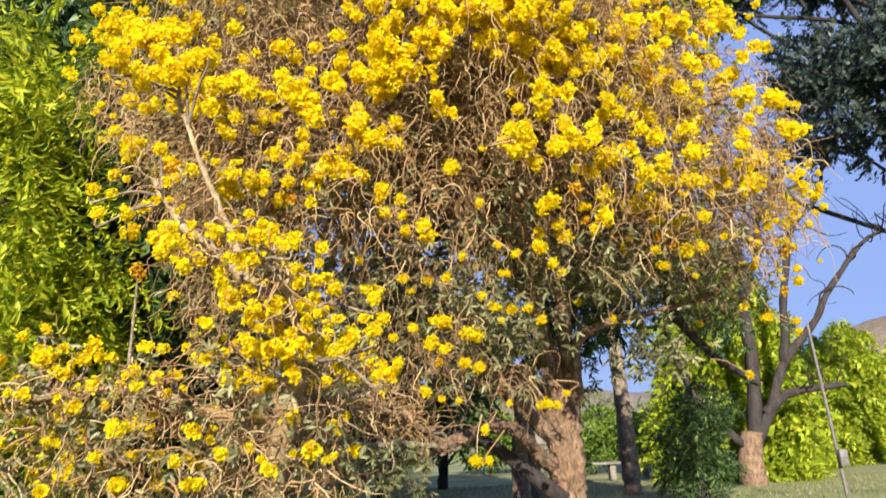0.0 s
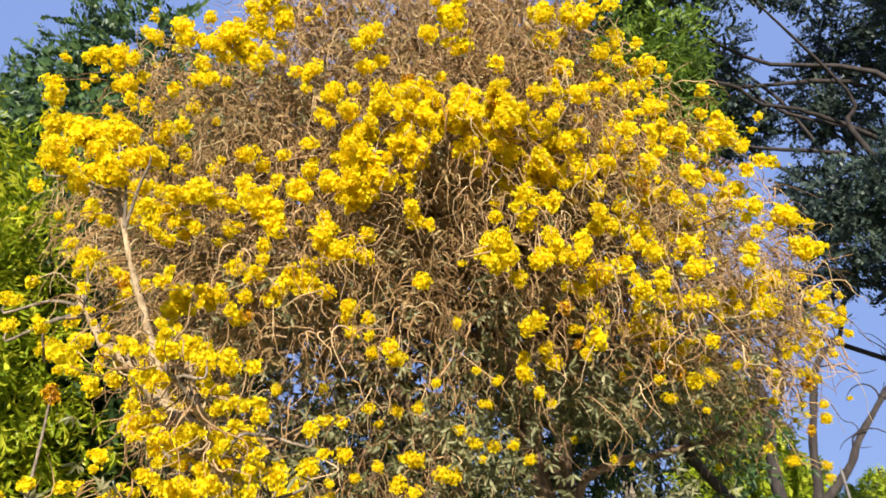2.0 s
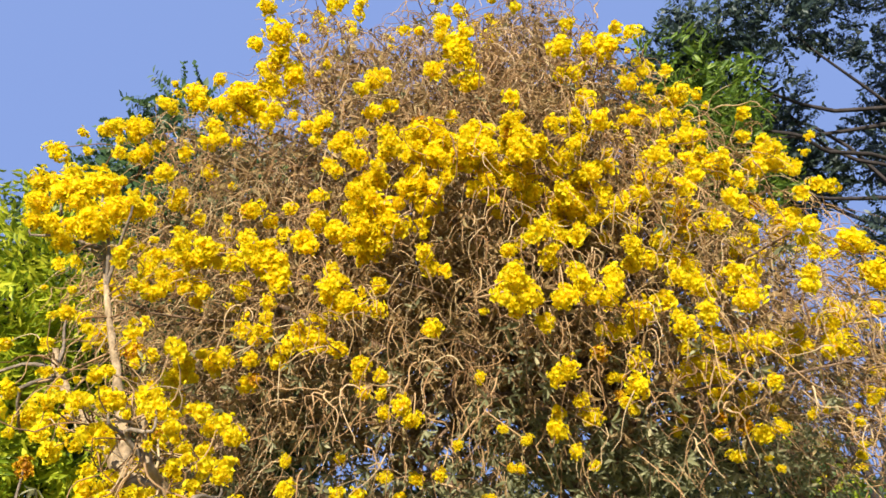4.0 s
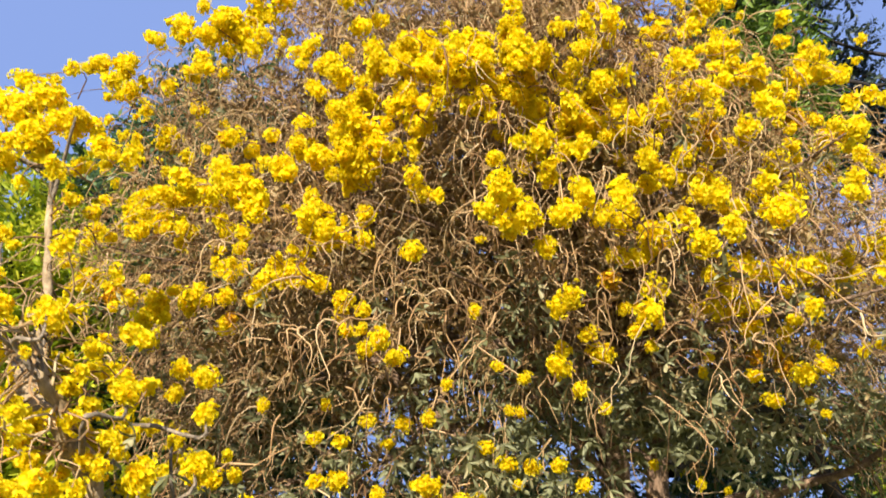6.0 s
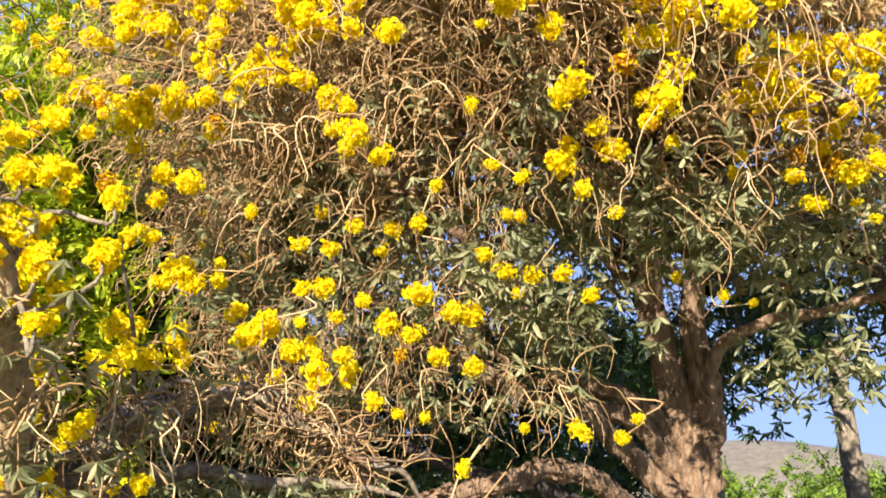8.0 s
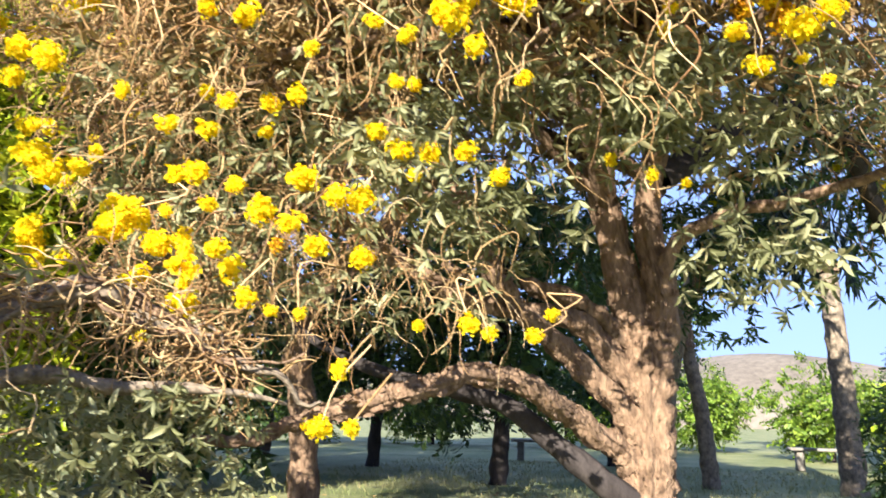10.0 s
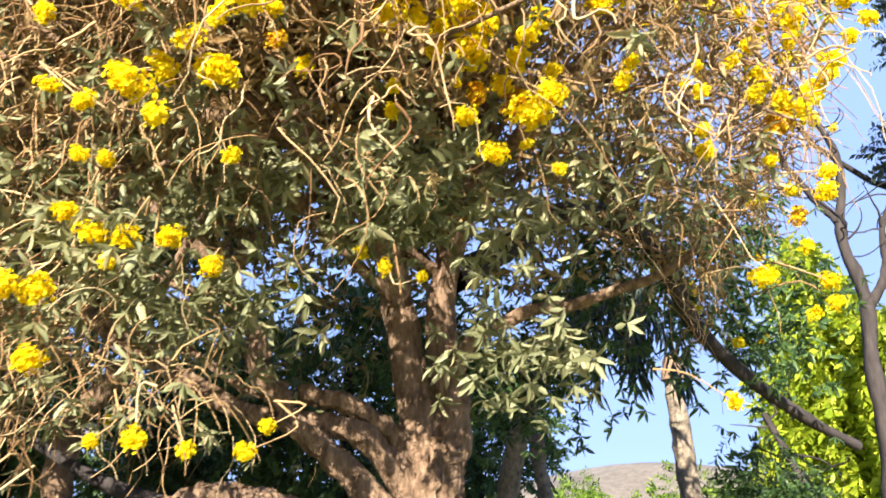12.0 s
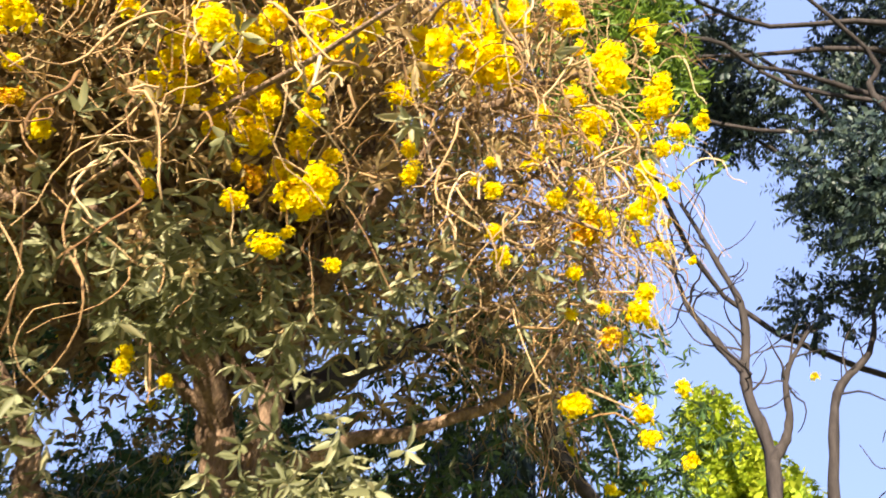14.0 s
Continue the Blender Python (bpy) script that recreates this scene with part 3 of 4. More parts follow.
blossom(((-0.23, 9.51, 4.33, 0.19), (1.41, 10.16, 3.95, 0.13), (-0.05, 10.62, 3.29, 0.18), (-0.24, 10.31, 2.99, 0.18), (0.21, 10.38, 2.7, 0.14), (-1.44, 10.19, 2.89, 0.23), (-2.32, 9.66, 2.89, 0.24), (-2.04, 9.87, 3.45, 0.2), (-0.85, 10.34, 3.34, 0.17), (-0.72, 10.35, 3.07, 0.11), (-1.21, 10.24, 2.54, 0.14), (-1.65, 10.11, 2.44, 0.13), (-0.87, 10.3, 2.72, 0.12), (-1.94, 9.96, 2.66, 0.12), (-0.32, 10.31, 2.34, 0.13), (1.27, 10.62, 2.16, 0.13), (0.3, 10.39, 1.45, 0.14), (0.42, 10.41, 1.84, 0.1), (1.1, 10.94, 3.49, 0.13), (-1.72, 10.37, 4.13, 0.12), (0.1, 10.36, 2.23, 0.08),), tree, O)
blossom(((2.72, 10.69, 4.97, 0.1), (3.3, 11.3, 4.58, 0.12), (4.16, 10.99, 4.43, 0.08), (4.6, 11.51, 4.17, 0.09), (5.18, 11.83, 4.5, 0.13), (5.11, 11.4, 5.1, 0.09), (5.69, 11.77, 4.93, 0.1), (4.94, 11.45, 4.74, 0.09), (0.71, 10.11, 4.21, 0.09), (2.96, 11.33, 4.66, 0.06), (5.26, 12.31, 4.04, 0.09), (5.06, 11.91, 4.1, 0.09), (3.46, 11.11, 3.99, 0.06), (4.59, 11.31, 4.56, 0.06),), tree, O)
blossom(((4.17, 11.15, 5.46, 0.09), (5.4, 11.39, 5.48, 0.1), (5.69, 11.54, 5.28, 0.09), (4.98, 11.61, 4.45, 0.1), (5.58, 12.41, 4.2, 0.11),), tree, O)
blossom(((-1.93, 9.33, 9.74, 0.26), (-1.86, 9.75, 9.3, 0.23), (-2.42, 9.87, 8.9, 0.26), (-2.73, 9.71, 8.9, 0.23), (0.58, 8.93, 8.47, 0.23), (1.86, 10.01, 9.45, 0.22), (2.41, 10.14, 9.45, 0.25), (1.84, 10.35, 9.19, 0.18), (-0.53, 9.21, 8.44, 0.19), (1.06, 9.49, 7.59, 0.16), (-1.41, 9.91, 8.52, 0.16), (0.39, 8.79, 8.83, 0.16), (0.69, 9.19, 8.23, 0.16), (1.84, 9.93, 7.62, 0.16), (1.39, 9.74, 7.44, 0.16), (2.71, 10.52, 9.07, 0.19), (2.74, 10.98, 7.74, 0.21), (5.0, 11.11, 6.57, 0.25), (4.44, 11.1, 7.01, 0.18), (3.63, 10.89, 6.03, 0.23), (4.58, 11.24, 5.27, 0.23), (5.21, 11.11, 6.02, 0.21),), tree, O)
blossom(((4.6, 11.24, 5.65, 0.17), (-4.57, 9.98, 9.04, 0.2), (-4.3, 8.74, 7.62, 0.14), (-3.63, 10.75, 6.83, 0.22), (-1.64, 9.86, 5.25, 0.17), (-2.06, 9.94, 5.18, 0.16), (-0.99, 9.83, 5.66, 0.24), (-1.44, 9.55, 6.43, 0.18), (-1.06, 9.68, 6.55, 0.17), (1.63, 9.57, 5.66, 0.14), (1.11, 9.48, 5.37, 0.2), (3.12, 11.2, 4.82, 0.22), (-0.0, 10.32, 3.85, 0.12), (-0.26, 10.38, 3.82, 0.12), (0.82, 9.74, 7.24, 0.26), (0.04, 9.76, 6.91, 0.24), (-0.64, 9.6, 6.9, 0.24), (-0.39, 9.83, 6.66, 0.21), (3.18, 10.81, 5.24, 0.16), (2.62, 10.78, 4.88, 0.15), (2.96, 10.63, 5.25, 0.13), (4.2, 11.25, 5.31, 0.13),), tree, O)
blossom(((3.97, 11.33, 5.16, 0.11), (3.23, 11.07, 4.92, 0.13), (2.91, 11.04, 4.93, 0.09), (3.1, 11.32, 4.55, -0.15), (3.64, 11.17, 4.55, 0.09), (4.11, 11.32, 4.5, 0.12), (4.49, 11.35, 4.45, 0.06), (2.57, 11.09, 4.34, 0.09), (3.65, 11.42, 3.95, 0.08), (4.61, 11.7, 4.12, 0.11), (5.22, 11.51, 4.78, 0.1), (5.36, 11.42, 5.25, 0.12), (5.66, 11.62, 5.16, 0.13), (5.56, 11.76, 4.76, 0.12), (5.05, 11.49, 4.91, 0.07), (5.29, 11.79, 4.41, 0.1), (5.04, 12.18, 3.95, 0.08), (5.49, 12.22, 3.97, 0.14), (5.29, 12.35, 3.84, 0.11), (5.48, 12.53, 3.38, 0.12), (5.5, 12.57, 3.22, 0.1), (2.64, 11.62, 3.33, 0.07),), tree, O)
blossom(((2.09, 10.65, 4.49, 0.1), (1.99, 10.42, 4.78, 0.09), (1.95, 10.53, 4.63, 0.11), (3.54, 10.95, 5.23, 0.07), (5.06, 11.19, 5.69, 0.13), (2.85, 10.76, 5.07, 0.07), (4.92, 11.4, 4.99, 0.07), (4.83, 11.49, 4.66, 0.09), (5.81, 11.69, 5.01, 0.09), (1.61, 10.42, 4.37, 0.17), (0.93, 10.16, 4.09, 0.1), (3.41, 11.24, 4.71, 0.13), (3.49, 11.08, 4.81, 0.13), (3.36, 11.38, 4.47, -0.16), (4.59, 11.39, 4.41, 0.09), (5.15, 11.82, 4.34, -0.17), (5.03, 12.58, 3.46, 0.14), (1.61, 10.73, 3.94, 0.1), (0.74, 10.42, 3.89, 0.09), (0.87, 10.79, 3.48, 0.16), (1.3, 11.13, 3.35, 0.12), (0.35, 10.68, 3.12, 0.18),), tree, O)
blossom(((0.38, 10.71, 2.66, 0.14), (0.74, 10.84, 3.32, 0.1), (2.4, 11.52, 3.38, 0.09), (2.8, 10.85, 4.9, 0.16), (5.23, 11.46, 4.94, 0.16), (1.48, 11.51, 2.17, 0.11), (1.63, 11.52, 2.33, 0.09), (4.75, 12.84, 2.59, 0.13), (0.78, 10.89, 2.2, 0.09), (-2.18, 10.04, 4.32, 0.21), (-2.45, 9.96, 4.17, 0.15), (-0.21, 9.94, 4.31, 0.15), (-0.56, 10.25, 3.84, 0.11), (0.25, 10.57, 3.11, 0.15), (0.66, 10.75, 3.5, 0.14), (-1.05, 10.25, 2.77, 0.18), (-0.08, 10.44, 2.91, 0.13), (-0.14, 10.4, 2.73, 0.09), (-1.35, 10.27, 2.38, 0.11), (-0.96, 10.43, 2.48, 0.09), (-0.12, 10.36, 2.25, 0.08), (1.21, 11.24, 2.17, 0.11),), tree, O)
blossom(((0.47, 10.55, 1.46, 0.1), (3.21, 11.42, 4.13, 0.14), (3.52, 11.18, 4.29, 0.2), (-2.03, 9.92, 2.82, 0.19), (-1.0, 10.19, 2.99, 0.1), (-0.45, 10.3, 3.18, 0.11), (-1.77, 10.11, 3.37, 0.12), (-3.85, 10.47, 5.67, 0.18), (-1.92, 9.94, 3.33, 0.17), (-0.7, 10.43, 2.74, 0.14), (-1.3, 10.14, 3.02, 0.16), (-0.51, 9.84, 4.38, 0.12), (-0.55, 9.92, 4.83, 0.15), (0.93, 9.21, 5.44, 0.19), (2.26, 10.19, 6.05, 0.14), (-0.7, 9.91, 6.46, 0.23), (-1.75, 9.6, 6.09, 0.26), (-2.43, 9.61, 2.58, 0.21),), tree, O)
fp = crown_points(2600, 0.97, 1.05)
keep = RNG.random(len(fp)) < np.clip(0.10 + (fp[:, 2] - 3.6) / 4.5, 0.07, 1) * np.where((fp[:, 2] > 8.3) & (fp[:, 0] < 1.5), 0.5, 1.0)
hs = np.array(HEADS[tree.name])
back = hs + (CROWN - hs) * RNG.uniform(0.05, 0.11, (len(hs), 1)) + RNG.normal(0, 0.12, hs.shape)
stalks = np.stack([back, (back + hs) / 2 + RNG.normal(0, 0.14, hs.shape) + (0, 0, 0.06), hs], 1)
part("twig_tangle", Pieces().add(*tubes(np.array([spline(q, 7) for q in stalks]) - O, np.linspace(0.009, 0.005, 7)[None].repeat(len(hs), 0), 5)), TWIG, tree, "twigs that bear the flower heads", "stuff")
brown = ((np.abs(fp[:, 0] + 1.7) < 1.0) & (np.abs(fp[:, 2] - 8.0) < 1.0)) | ((np.abs(fp[:, 0] - 0.4) < 1.5) & (fp[:, 2] < 6.2)) | ((np.abs(fp[:, 0] + 1.9) < 1.0) & (fp[:, 2] < 5.6))
keep &= RNG.random(len(fp)) < np.where(brown, 0.08, 0.28) * np.where(fp[:, 2] < 5.0, 0.5, 1.0)
beside = np.repeat(hs[hs[:, 2] > 5.2], 2, 0)
beside = beside + RNG.normal(0, 1, beside.shape) * (0.22, 0.14, 0.17)
lowb = np.array((-1.1, 10.25, 3.0)) + RNG.uniform(-1, 1, (16, 3)) * (1.6, 0.3, 0.8)
fp = np.vstack([fp[keep], beside, lowb, RNG.normal(0, 1, (12, 3)) * (0.7, 0.5, 0.7) + (5.8, 18.3, 5.0)])
small = Pieces()
FULL = [flower_bunch(105, 0.092) for _ in range(3)]
mass = [np.array((x, y, z)) + RNG.normal(0, 1, (n, 3)) * (sx, 0.14, sz) for x, y, z, sx, sz, n in (
    (0.45, 9.25, 7.38, 0.62, 0.25, 80), (1.75, 10.05, 6.95, 0.5, 0.3, 36), (-0.7, 9.5, 6.95, 0.3, 0.4, 14), (-3.6, 10.3, 6.8, 0.7, 0.4, 18),
    (-4.0, 10.4, 8.0, 0.5, 0.4, 14), (-2.7, 9.7, 9.1, 0.6, 0.3, 12), (-1.4, 9.6, 5.6, 0.5, 0.18, 12), (2.3, 9.8, 5.3, 0.3, 0.25, 10), (3.1, 10.4, 6.4, 0.5, 0.4, 16), (3.7, 10.7, 7.7, 0.5, 0.4, 16), (-3.0, 9.9, 5.0, 0.6, 0.4, 10))]
edge = crown_points(2400, 1.0, 1.06)
edge = edge[(edge[:, 2] > 4.2) & (edge[:, 2] < 6.2) & (edge[:, 0] > -0.2) & (edge[:, 0] < 4.2) & (edge[:, 1] < 13)][:30]
mass = np.vstack(mass + [edge])
for i in range(3):
    q = mass[i::3]
    small.add(*scatter(FULL[i], q - O, RNG.normal(0, 0.4, q.shape) + (0, -0.3, 1), RNG.uniform(0.2, 0.42, len(q))))
for i in range(4):
    q = fp[i::4]
    small.add(*scatter(SMALL[i], q - O, RNG.normal(0, 0.4, q.shape) + (0, -0.3, 1), RNG.uniform(0.14, 0.36, len(q))))
part("blossom", small, PETAL, tree, "scattered small yellow flower heads", "stuff")


# ---- the smaller flowering tree in front ----
N = np.array((-2.0, 8.7, 0))
near = thing("flowering_tree", N, "smaller leaning trumpet tree with upright bare shoots and yellow flower heads", "tree")
limb("trunk", ((-2.0, 8.7, -0.1), (-1.95, 8.5, 0.8), (-1.7, 8.0, 1.7), (-1.35, 7.4, 2.55)), 0.19, 0.11, near, BARK_TAN, count=36, sides=18, shift=N)
near_limbs = [
    limb("limb", ((-1.42, 7.5, 2.4), (-1.37, 7.3, 2.80), (-1.60, 7.2, 3.07), (-1.91, 7.3, 3.30), (-2.37, 7.5, 3.72), (-2.81, 7.7, 4.14), (-3.10, 7.8, 4.60)), 0.085, 0.028, near, BARK_TAN, count=40, shift=N, wander=0.03),
    limb("limb", ((-1.80, 7.28, 3.22), (-2.05, 7.45, 3.65), (-2.23, 7.6, 4.07), (-2.60, 7.8, 4.78), (-3.02, 8.0, 5.72)), 0.055, 0.02, near, BARK_TAN, count=32, shift=N, wander=0.03),
    limb("limb", ((-1.36, 7.3, 2.75), (-1.38, 7.1, 2.95), (-1.48, 6.9, 3.25), (-1.53, 6.8, 3.48)), 0.055, 0.025, near, BARK_TAN, shift=N, wander=0.03),
    limb("limb", ((-2.0, 8.5, 1.8), (-2.8, 8.1, 2.2), (-3.7, 7.8, 2.3), (-4.6, 7.6, 2.2)), 0.08, 0.03, near, BARK_TAN, shift=N, wander=0.05),
    limb("limb", ((-1.85, 8.35, 1.3), (-1.7, 8.9, 2.1), (-1.2, 9.5, 2.2), (-0.75, 10.0, 2.02), (-0.3, 10.2, 1.85), (0.1, 10.5, 1.62)), 0.11, 0.014, near, BARK_GREY, shift=N, wander=0.09, knobby=0.22, count=40, label="heavy low limb with peeling bark"),
    limb("limb", ((-1.9, 8.5, 1.1), (-1.6, 9.2, 1.75), (-1.0, 9.7, 1.7), (-0.4, 10.0, 1.72), (0.0, 10.3, 1.6)), 0.08, 0.012, near, BARK_GREY, shift=N, wander=0.05),
]
MAIN_LIMB = MADE[-2]
for k in range(16):
    a = int(RNG.integers(0, 18))
    b = int(RNG.integers(a + 14, 40))
    run = near_limbs[-2][a:b:4]
    limb("strand", run + RNG.normal(0, 0.06, 3) + RNG.normal(0, 0.05, run.shape), 0.022, 0.007, MAIN_LIMB, BARK if k % 2 else BARK_GREY, count=22, sides=6, shift=N, wander=0.07, knobby=0.2)
st = np.concatenate([p[6:] for p in near_limbs[:4]])
p2 = st[RNG.integers(0, len(st), 170)]
tw2 = droop_paths(p2, RNG.normal(0, 0.8, p2.shape) + (0, -0.2, 0.5), RNG.uniform(0.4, 1.1, len(p2)), 10, 0.6, 0.65)
low = np.array((-2.7, 7.9, 1.8)) + RNG.uniform(-1, 1, (680, 3)) * (1.8, 0.9, 0.75)
tw3 = droop_paths(low, RNG.normal(0, 0.9, low.shape) + (0, 0, 0.1), RNG.uniform(0.4, 1.1, len(low)), 10, 0.8, 0.8)
tw4 = np.concatenate([tw2, tw3])
part("twig_tangle", Pieces().add(*twig_pieces(tw4 - N, RNG.uniform(0.005, 0.013, len(tw4)), np.full(len(tw4), 0.004))), TWIG, near, "bare curling twigs", "stuff")
lp = np.concatenate([low[:450] + RNG.normal(0, 0.3, (450, 3)), np.array((-1.75, 9.9, 0.95)) + RNG.uniform(-1, 1, (850, 3)) * (1.45, 0.7, 0.8)])
part("foliage", Pieces().add(*scatter(PALM, lp - N, RNG.normal(0, 0.6, lp.shape) + (0, -0.2, -0.6), RNG.uniform(0.11, 0.18, len(lp)))), LEAF, near, "grey-green leaf sprays", "stuff")
blossom(((-3.33, 7.9, 6.31, 0.21), (-2.8, 7.8, 6.19, 0.21), (-2.86, 7.8, 5.72, 0.2), (-3.63, 8, 5.98, 0.13), (-2.46, 7.8, 5.92, 0.12), (-1.58, 6.8, 3.52, 0.17), (-1.32, 6.9, 3.47, 0.13), (-3, 8, 4.9, 0.12), (-3.73, 8, 4.48, 0.13), (-3.65, 8, 4.2, 0.12), (-0.99, 7.3, 3.12, 0.13), (-1.36, 7.4, 3.34, 0.1), (-3.48, 8.4, 4.11, 0.18), (-3.35, 8.4, 3.64, 0.16), (-4.03, 8, 2.67, 0.19), (-3.8, 8, 2.13, 0.2), (-3.29, 7.6, 1.67, 0.11), (-3.67, 8, 2.65, 0.12), (-1.57, 7.2, 3.58, 0.11), (-1.21, 7.6, 2.96, 0.13), (-2.69, 7.7, 2.24, 0.09), (-2.59, 7.7, 2.41, 0.09), (-4.09, 8, 2.97, 0.1), (-0.87, 7.4, 2.66, 0.15),), near, N)
blossom(((-1.5, 8.62, 3.26, 0.12), (-1.88, 8.35, 2.35, 0.15),), near, N)
blossom(((-1.36, 7.6, 2.95, 0.15), (-0.67, 7.6, 2.76, 0.15), (-0.66, 7.6, 3.07, 0.12), (-0.58, 7.2, 2.3, 0.11), (-1.47, 7.2, 2.55, 0.11), (-1.98, 7.6, 3.1, 0.09),), near, N)
hs = np.array(HEADS[near.name])
lines = np.concatenate(near_limbs)
root = lines[np.argmin(np.linalg.norm(hs[:, None] - lines[None] + (0, 0, -0.5), axis=2), 1)]
stalks = np.stack([root, (root + hs) / 2 + RNG.normal(0, 0.08, hs.shape), hs - (0, 0, 0.15), hs], 1)
part("twig_tangle", Pieces().add(*tubes(np.array([spline(q, 10) for q in stalks]) - N, np.linspace(0.020, 0.008, 10)[None].repeat(len(hs), 0), 6)), BARK_GREY, near, "upright shoots that bear the flower heads", "stuff")
run = near_limbs[-2]
brush = run[RNG.integers(2, len(run) - 8, 420)] + RNG.normal(0, 0.12, (420, 3))
bt = droop_paths(brush, RNG.normal(0, 0.9, brush.shape) + (-0.5, -0.1, 0.1), RNG.uniform(0.2, 0.7, 420), 9, 0.4, 0.55)
part("twig_tangle", Pieces().add(*twig_pieces(bt - N, RNG.uniform(0.005, 0.012, 420), np.full(420, 0.004))), TWIG, near, "dry twigs along the heavy low limb", "stuff")
tips = tw2[:, -1]
tips = np.concatenate([tips, low[::5] + (0, -0.2, 0.3)])
small = Pieces()
for i in range(4):
    q = tips[i::4]
    small.add(*scatter(SMALL[i], q - N, RNG.normal(0, 0.4, q.shape) + (0, -0.3, 1), RNG.uniform(0.10, 0.26, len(q))))
mass = np.array((-2.95, 7.65, 6.05)) + RNG.normal(0, 1, (26, 3)) * (0.36, 0.15, 0.24)
small.add(*scatter(FULL[0], mass - N, RNG.normal(0, 0.4, mass.shape) + (0, -0.3, 1), RNG.uniform(0.22, 0.38, len(mass))))
part("blossom", small, PETAL, near, "scattered small yellow flower heads", "stuff")


# ---- trees around ----
def leafy_tree(name, at, label, trunk_path, r0, clumps, spray, count, sizes, material, hang, bark=BARK_DARK_AND_SHADED, limbs=8, group=""):
    """A trunk, limbs to the clumps of its crown, and leaf sprays round each clump. clumps: centre x, y, z and radius."""
    t = thing(name, at, label, "tree", group)
    a = np.asarray(at, float)
    cl = np.asarray(clumps, float)
    path = limb("trunk", np.asarray(trunk_path) + a, r0, r0 * 0.45, t, bark, shift=a)
    for i in np.linspace(0, len(cl) - 1, min(limbs, len(cl))).astype(int):
        s = path[int(RNG.integers(len(path) // 2, len(path)))]
        e = cl[i, :3] + a
        limb("limb", (s, s + (e - s) * 0.35 + RNG.normal(0, 0.09, 3) * np.linalg.norm(e - s), s + (e - s) * 0.7 + RNG.normal(0, 0.07, 3) * np.linalg.norm(e - s), e), r0 * 0.2, r0 * 0.05, t, bark, count=14, sides=7, wander=0.12, shift=a)
    w = cl[:, 3] ** 2
    pick = RNG.choice(len(cl), count, p=w / w.sum())
    d = unit(count)
    lp = cl[pick, :3] + d * (cl[pick, 3] * RNG.uniform(0.45, 1.08, count))[:, None]
    ways = d * (1, 1, 0.3) + RNG.normal(0, 0.4, d.shape) + (0, 0, hang)
    part("crown", Pieces().add(*scatter(spray, lp, ways, RNG.uniform(*sizes, count))), material, t, kind="stuff")
    return t


def clump_cloud(n, centre, size, radius, seed):
    g = np.random.default_rng(seed)
    d = g.normal(0, 1, (n, 3))
    d /= np.linalg.norm(d, axis=1, keepdims=True)
    c = np.asarray(centre) + d * np.asarray(size) * g.uniform(0.35, 1, (n, 1)) ** 0.6
    return np.hstack([c, g.uniform(*radius, (n, 1))])


WEEP = pinnate(12, LEAF_ONE, 1.0, 0.42, 0.15)
WEEP_FAR = pinnate(11, (LEAF_FLAT[0] * (1.5, 1, 1), LEAF_FLAT[1]), 1.0, 0.42, 0.15)
FEATHER = pinnate(16, (LEAF_FLAT[0] * (1.5, 1, 1), LEAF_FLAT[1]), 1.0, 0.30, 0.05, 1.6)

# weeping bright tree and the darker trees behind it
leafy_tree("weeping_tree", (-8.4, 13.2, 0), "tall tree with drooping yellow-green leaves in full sun", ((0, 0, -0.1), (0.1, 0, 4), (0, 0, 10)), 0.28,
           clump_cloud(46, (0, 0, 5.0), (2.1, 2.1, 5.2), (0.7, 1.3), 3), WEEP, 3000, (0.42, 0.72), LEAF_BRIGHT, -1.5)
leafy_tree("weeping_tree", (-8.0, 18.0, 0), "tall mid-green tree with hanging leaves", ((0, 0, -0.1), (0.2, 0, 6), (0.3, 0, 13)), 0.35,
           clump_cloud(50, (0.2, 0, 7.5), (3.0, 2.8, 6.6), (0.9, 1.7), 4), WEEP_FAR, 3400, (0.5, 0.9), LEAF_MID_AND_SHADED, -1.2)
leafy_tree("broadleaf_tree", (-11.0, 23.0, 0), "tall dark green tree standing behind the blossom", ((0, 0, -0.1), (0.2, 0, 7), (0.3, 0, 16)), 0.45,
           clump_cloud(46, (0.6, 0, 14.5), (5.0, 4.0, 7.2), (1.2, 2.2), 5), FEATHER, 5200, (0.7, 1.2), LEAF_MID_AND_SHADED, -0.2)
# shady trees in a row behind
for k, (x, y, h) in enumerate(((-2.5, 24.0, 8.0), (-7.5, 27.5, 9.0), (-13.0, 30.0, 9.5), (-19.0, 31.0, 10.0), (-1.0, 33.0, 8.5), (-14.5, 21.0, 8.0))):
    leafy_tree("shade_tree", (x, y, 0), "dark green tree with a low shaded crown", ((0, 0, -0.1), (0.15, 0, h * 0.3), (0.1, 0, h * 0.8)), 0.22,
               clump_cloud(22, (0.0, 0, h * 0.58), (2.6, 2.4, h * 0.36), (0.8, 1.4), 30 + k), FEATHER, 1100, (0.5, 0.9), LEAF_MID_AND_SHADED, -0.4, group="row of shade trees")
# large dark spreading tree
rain = leafy_tree("rain_tree", (22.0, 30.0, 0), "large spreading dark-leaved tree with long limbs against the sky", ((0, 0, -0.2), (0, -0.5, 7), (-1.5, -1.5, 17)), 0.7,
           np.vstack([clump_cloud(50, (-8.5, -3.0, 22.8), (9.4, 6.0, 3.4), (0.7, 1.35), 6), clump_cloud(22, (-6.1, -3.0, 13.8), (4.0, 4.0, 3.4), (0.7, 1.3), 8)]),
           FEATHER, 6400, (0.5, 0.95), LEAF_DARK, 0.0, limbs=16)
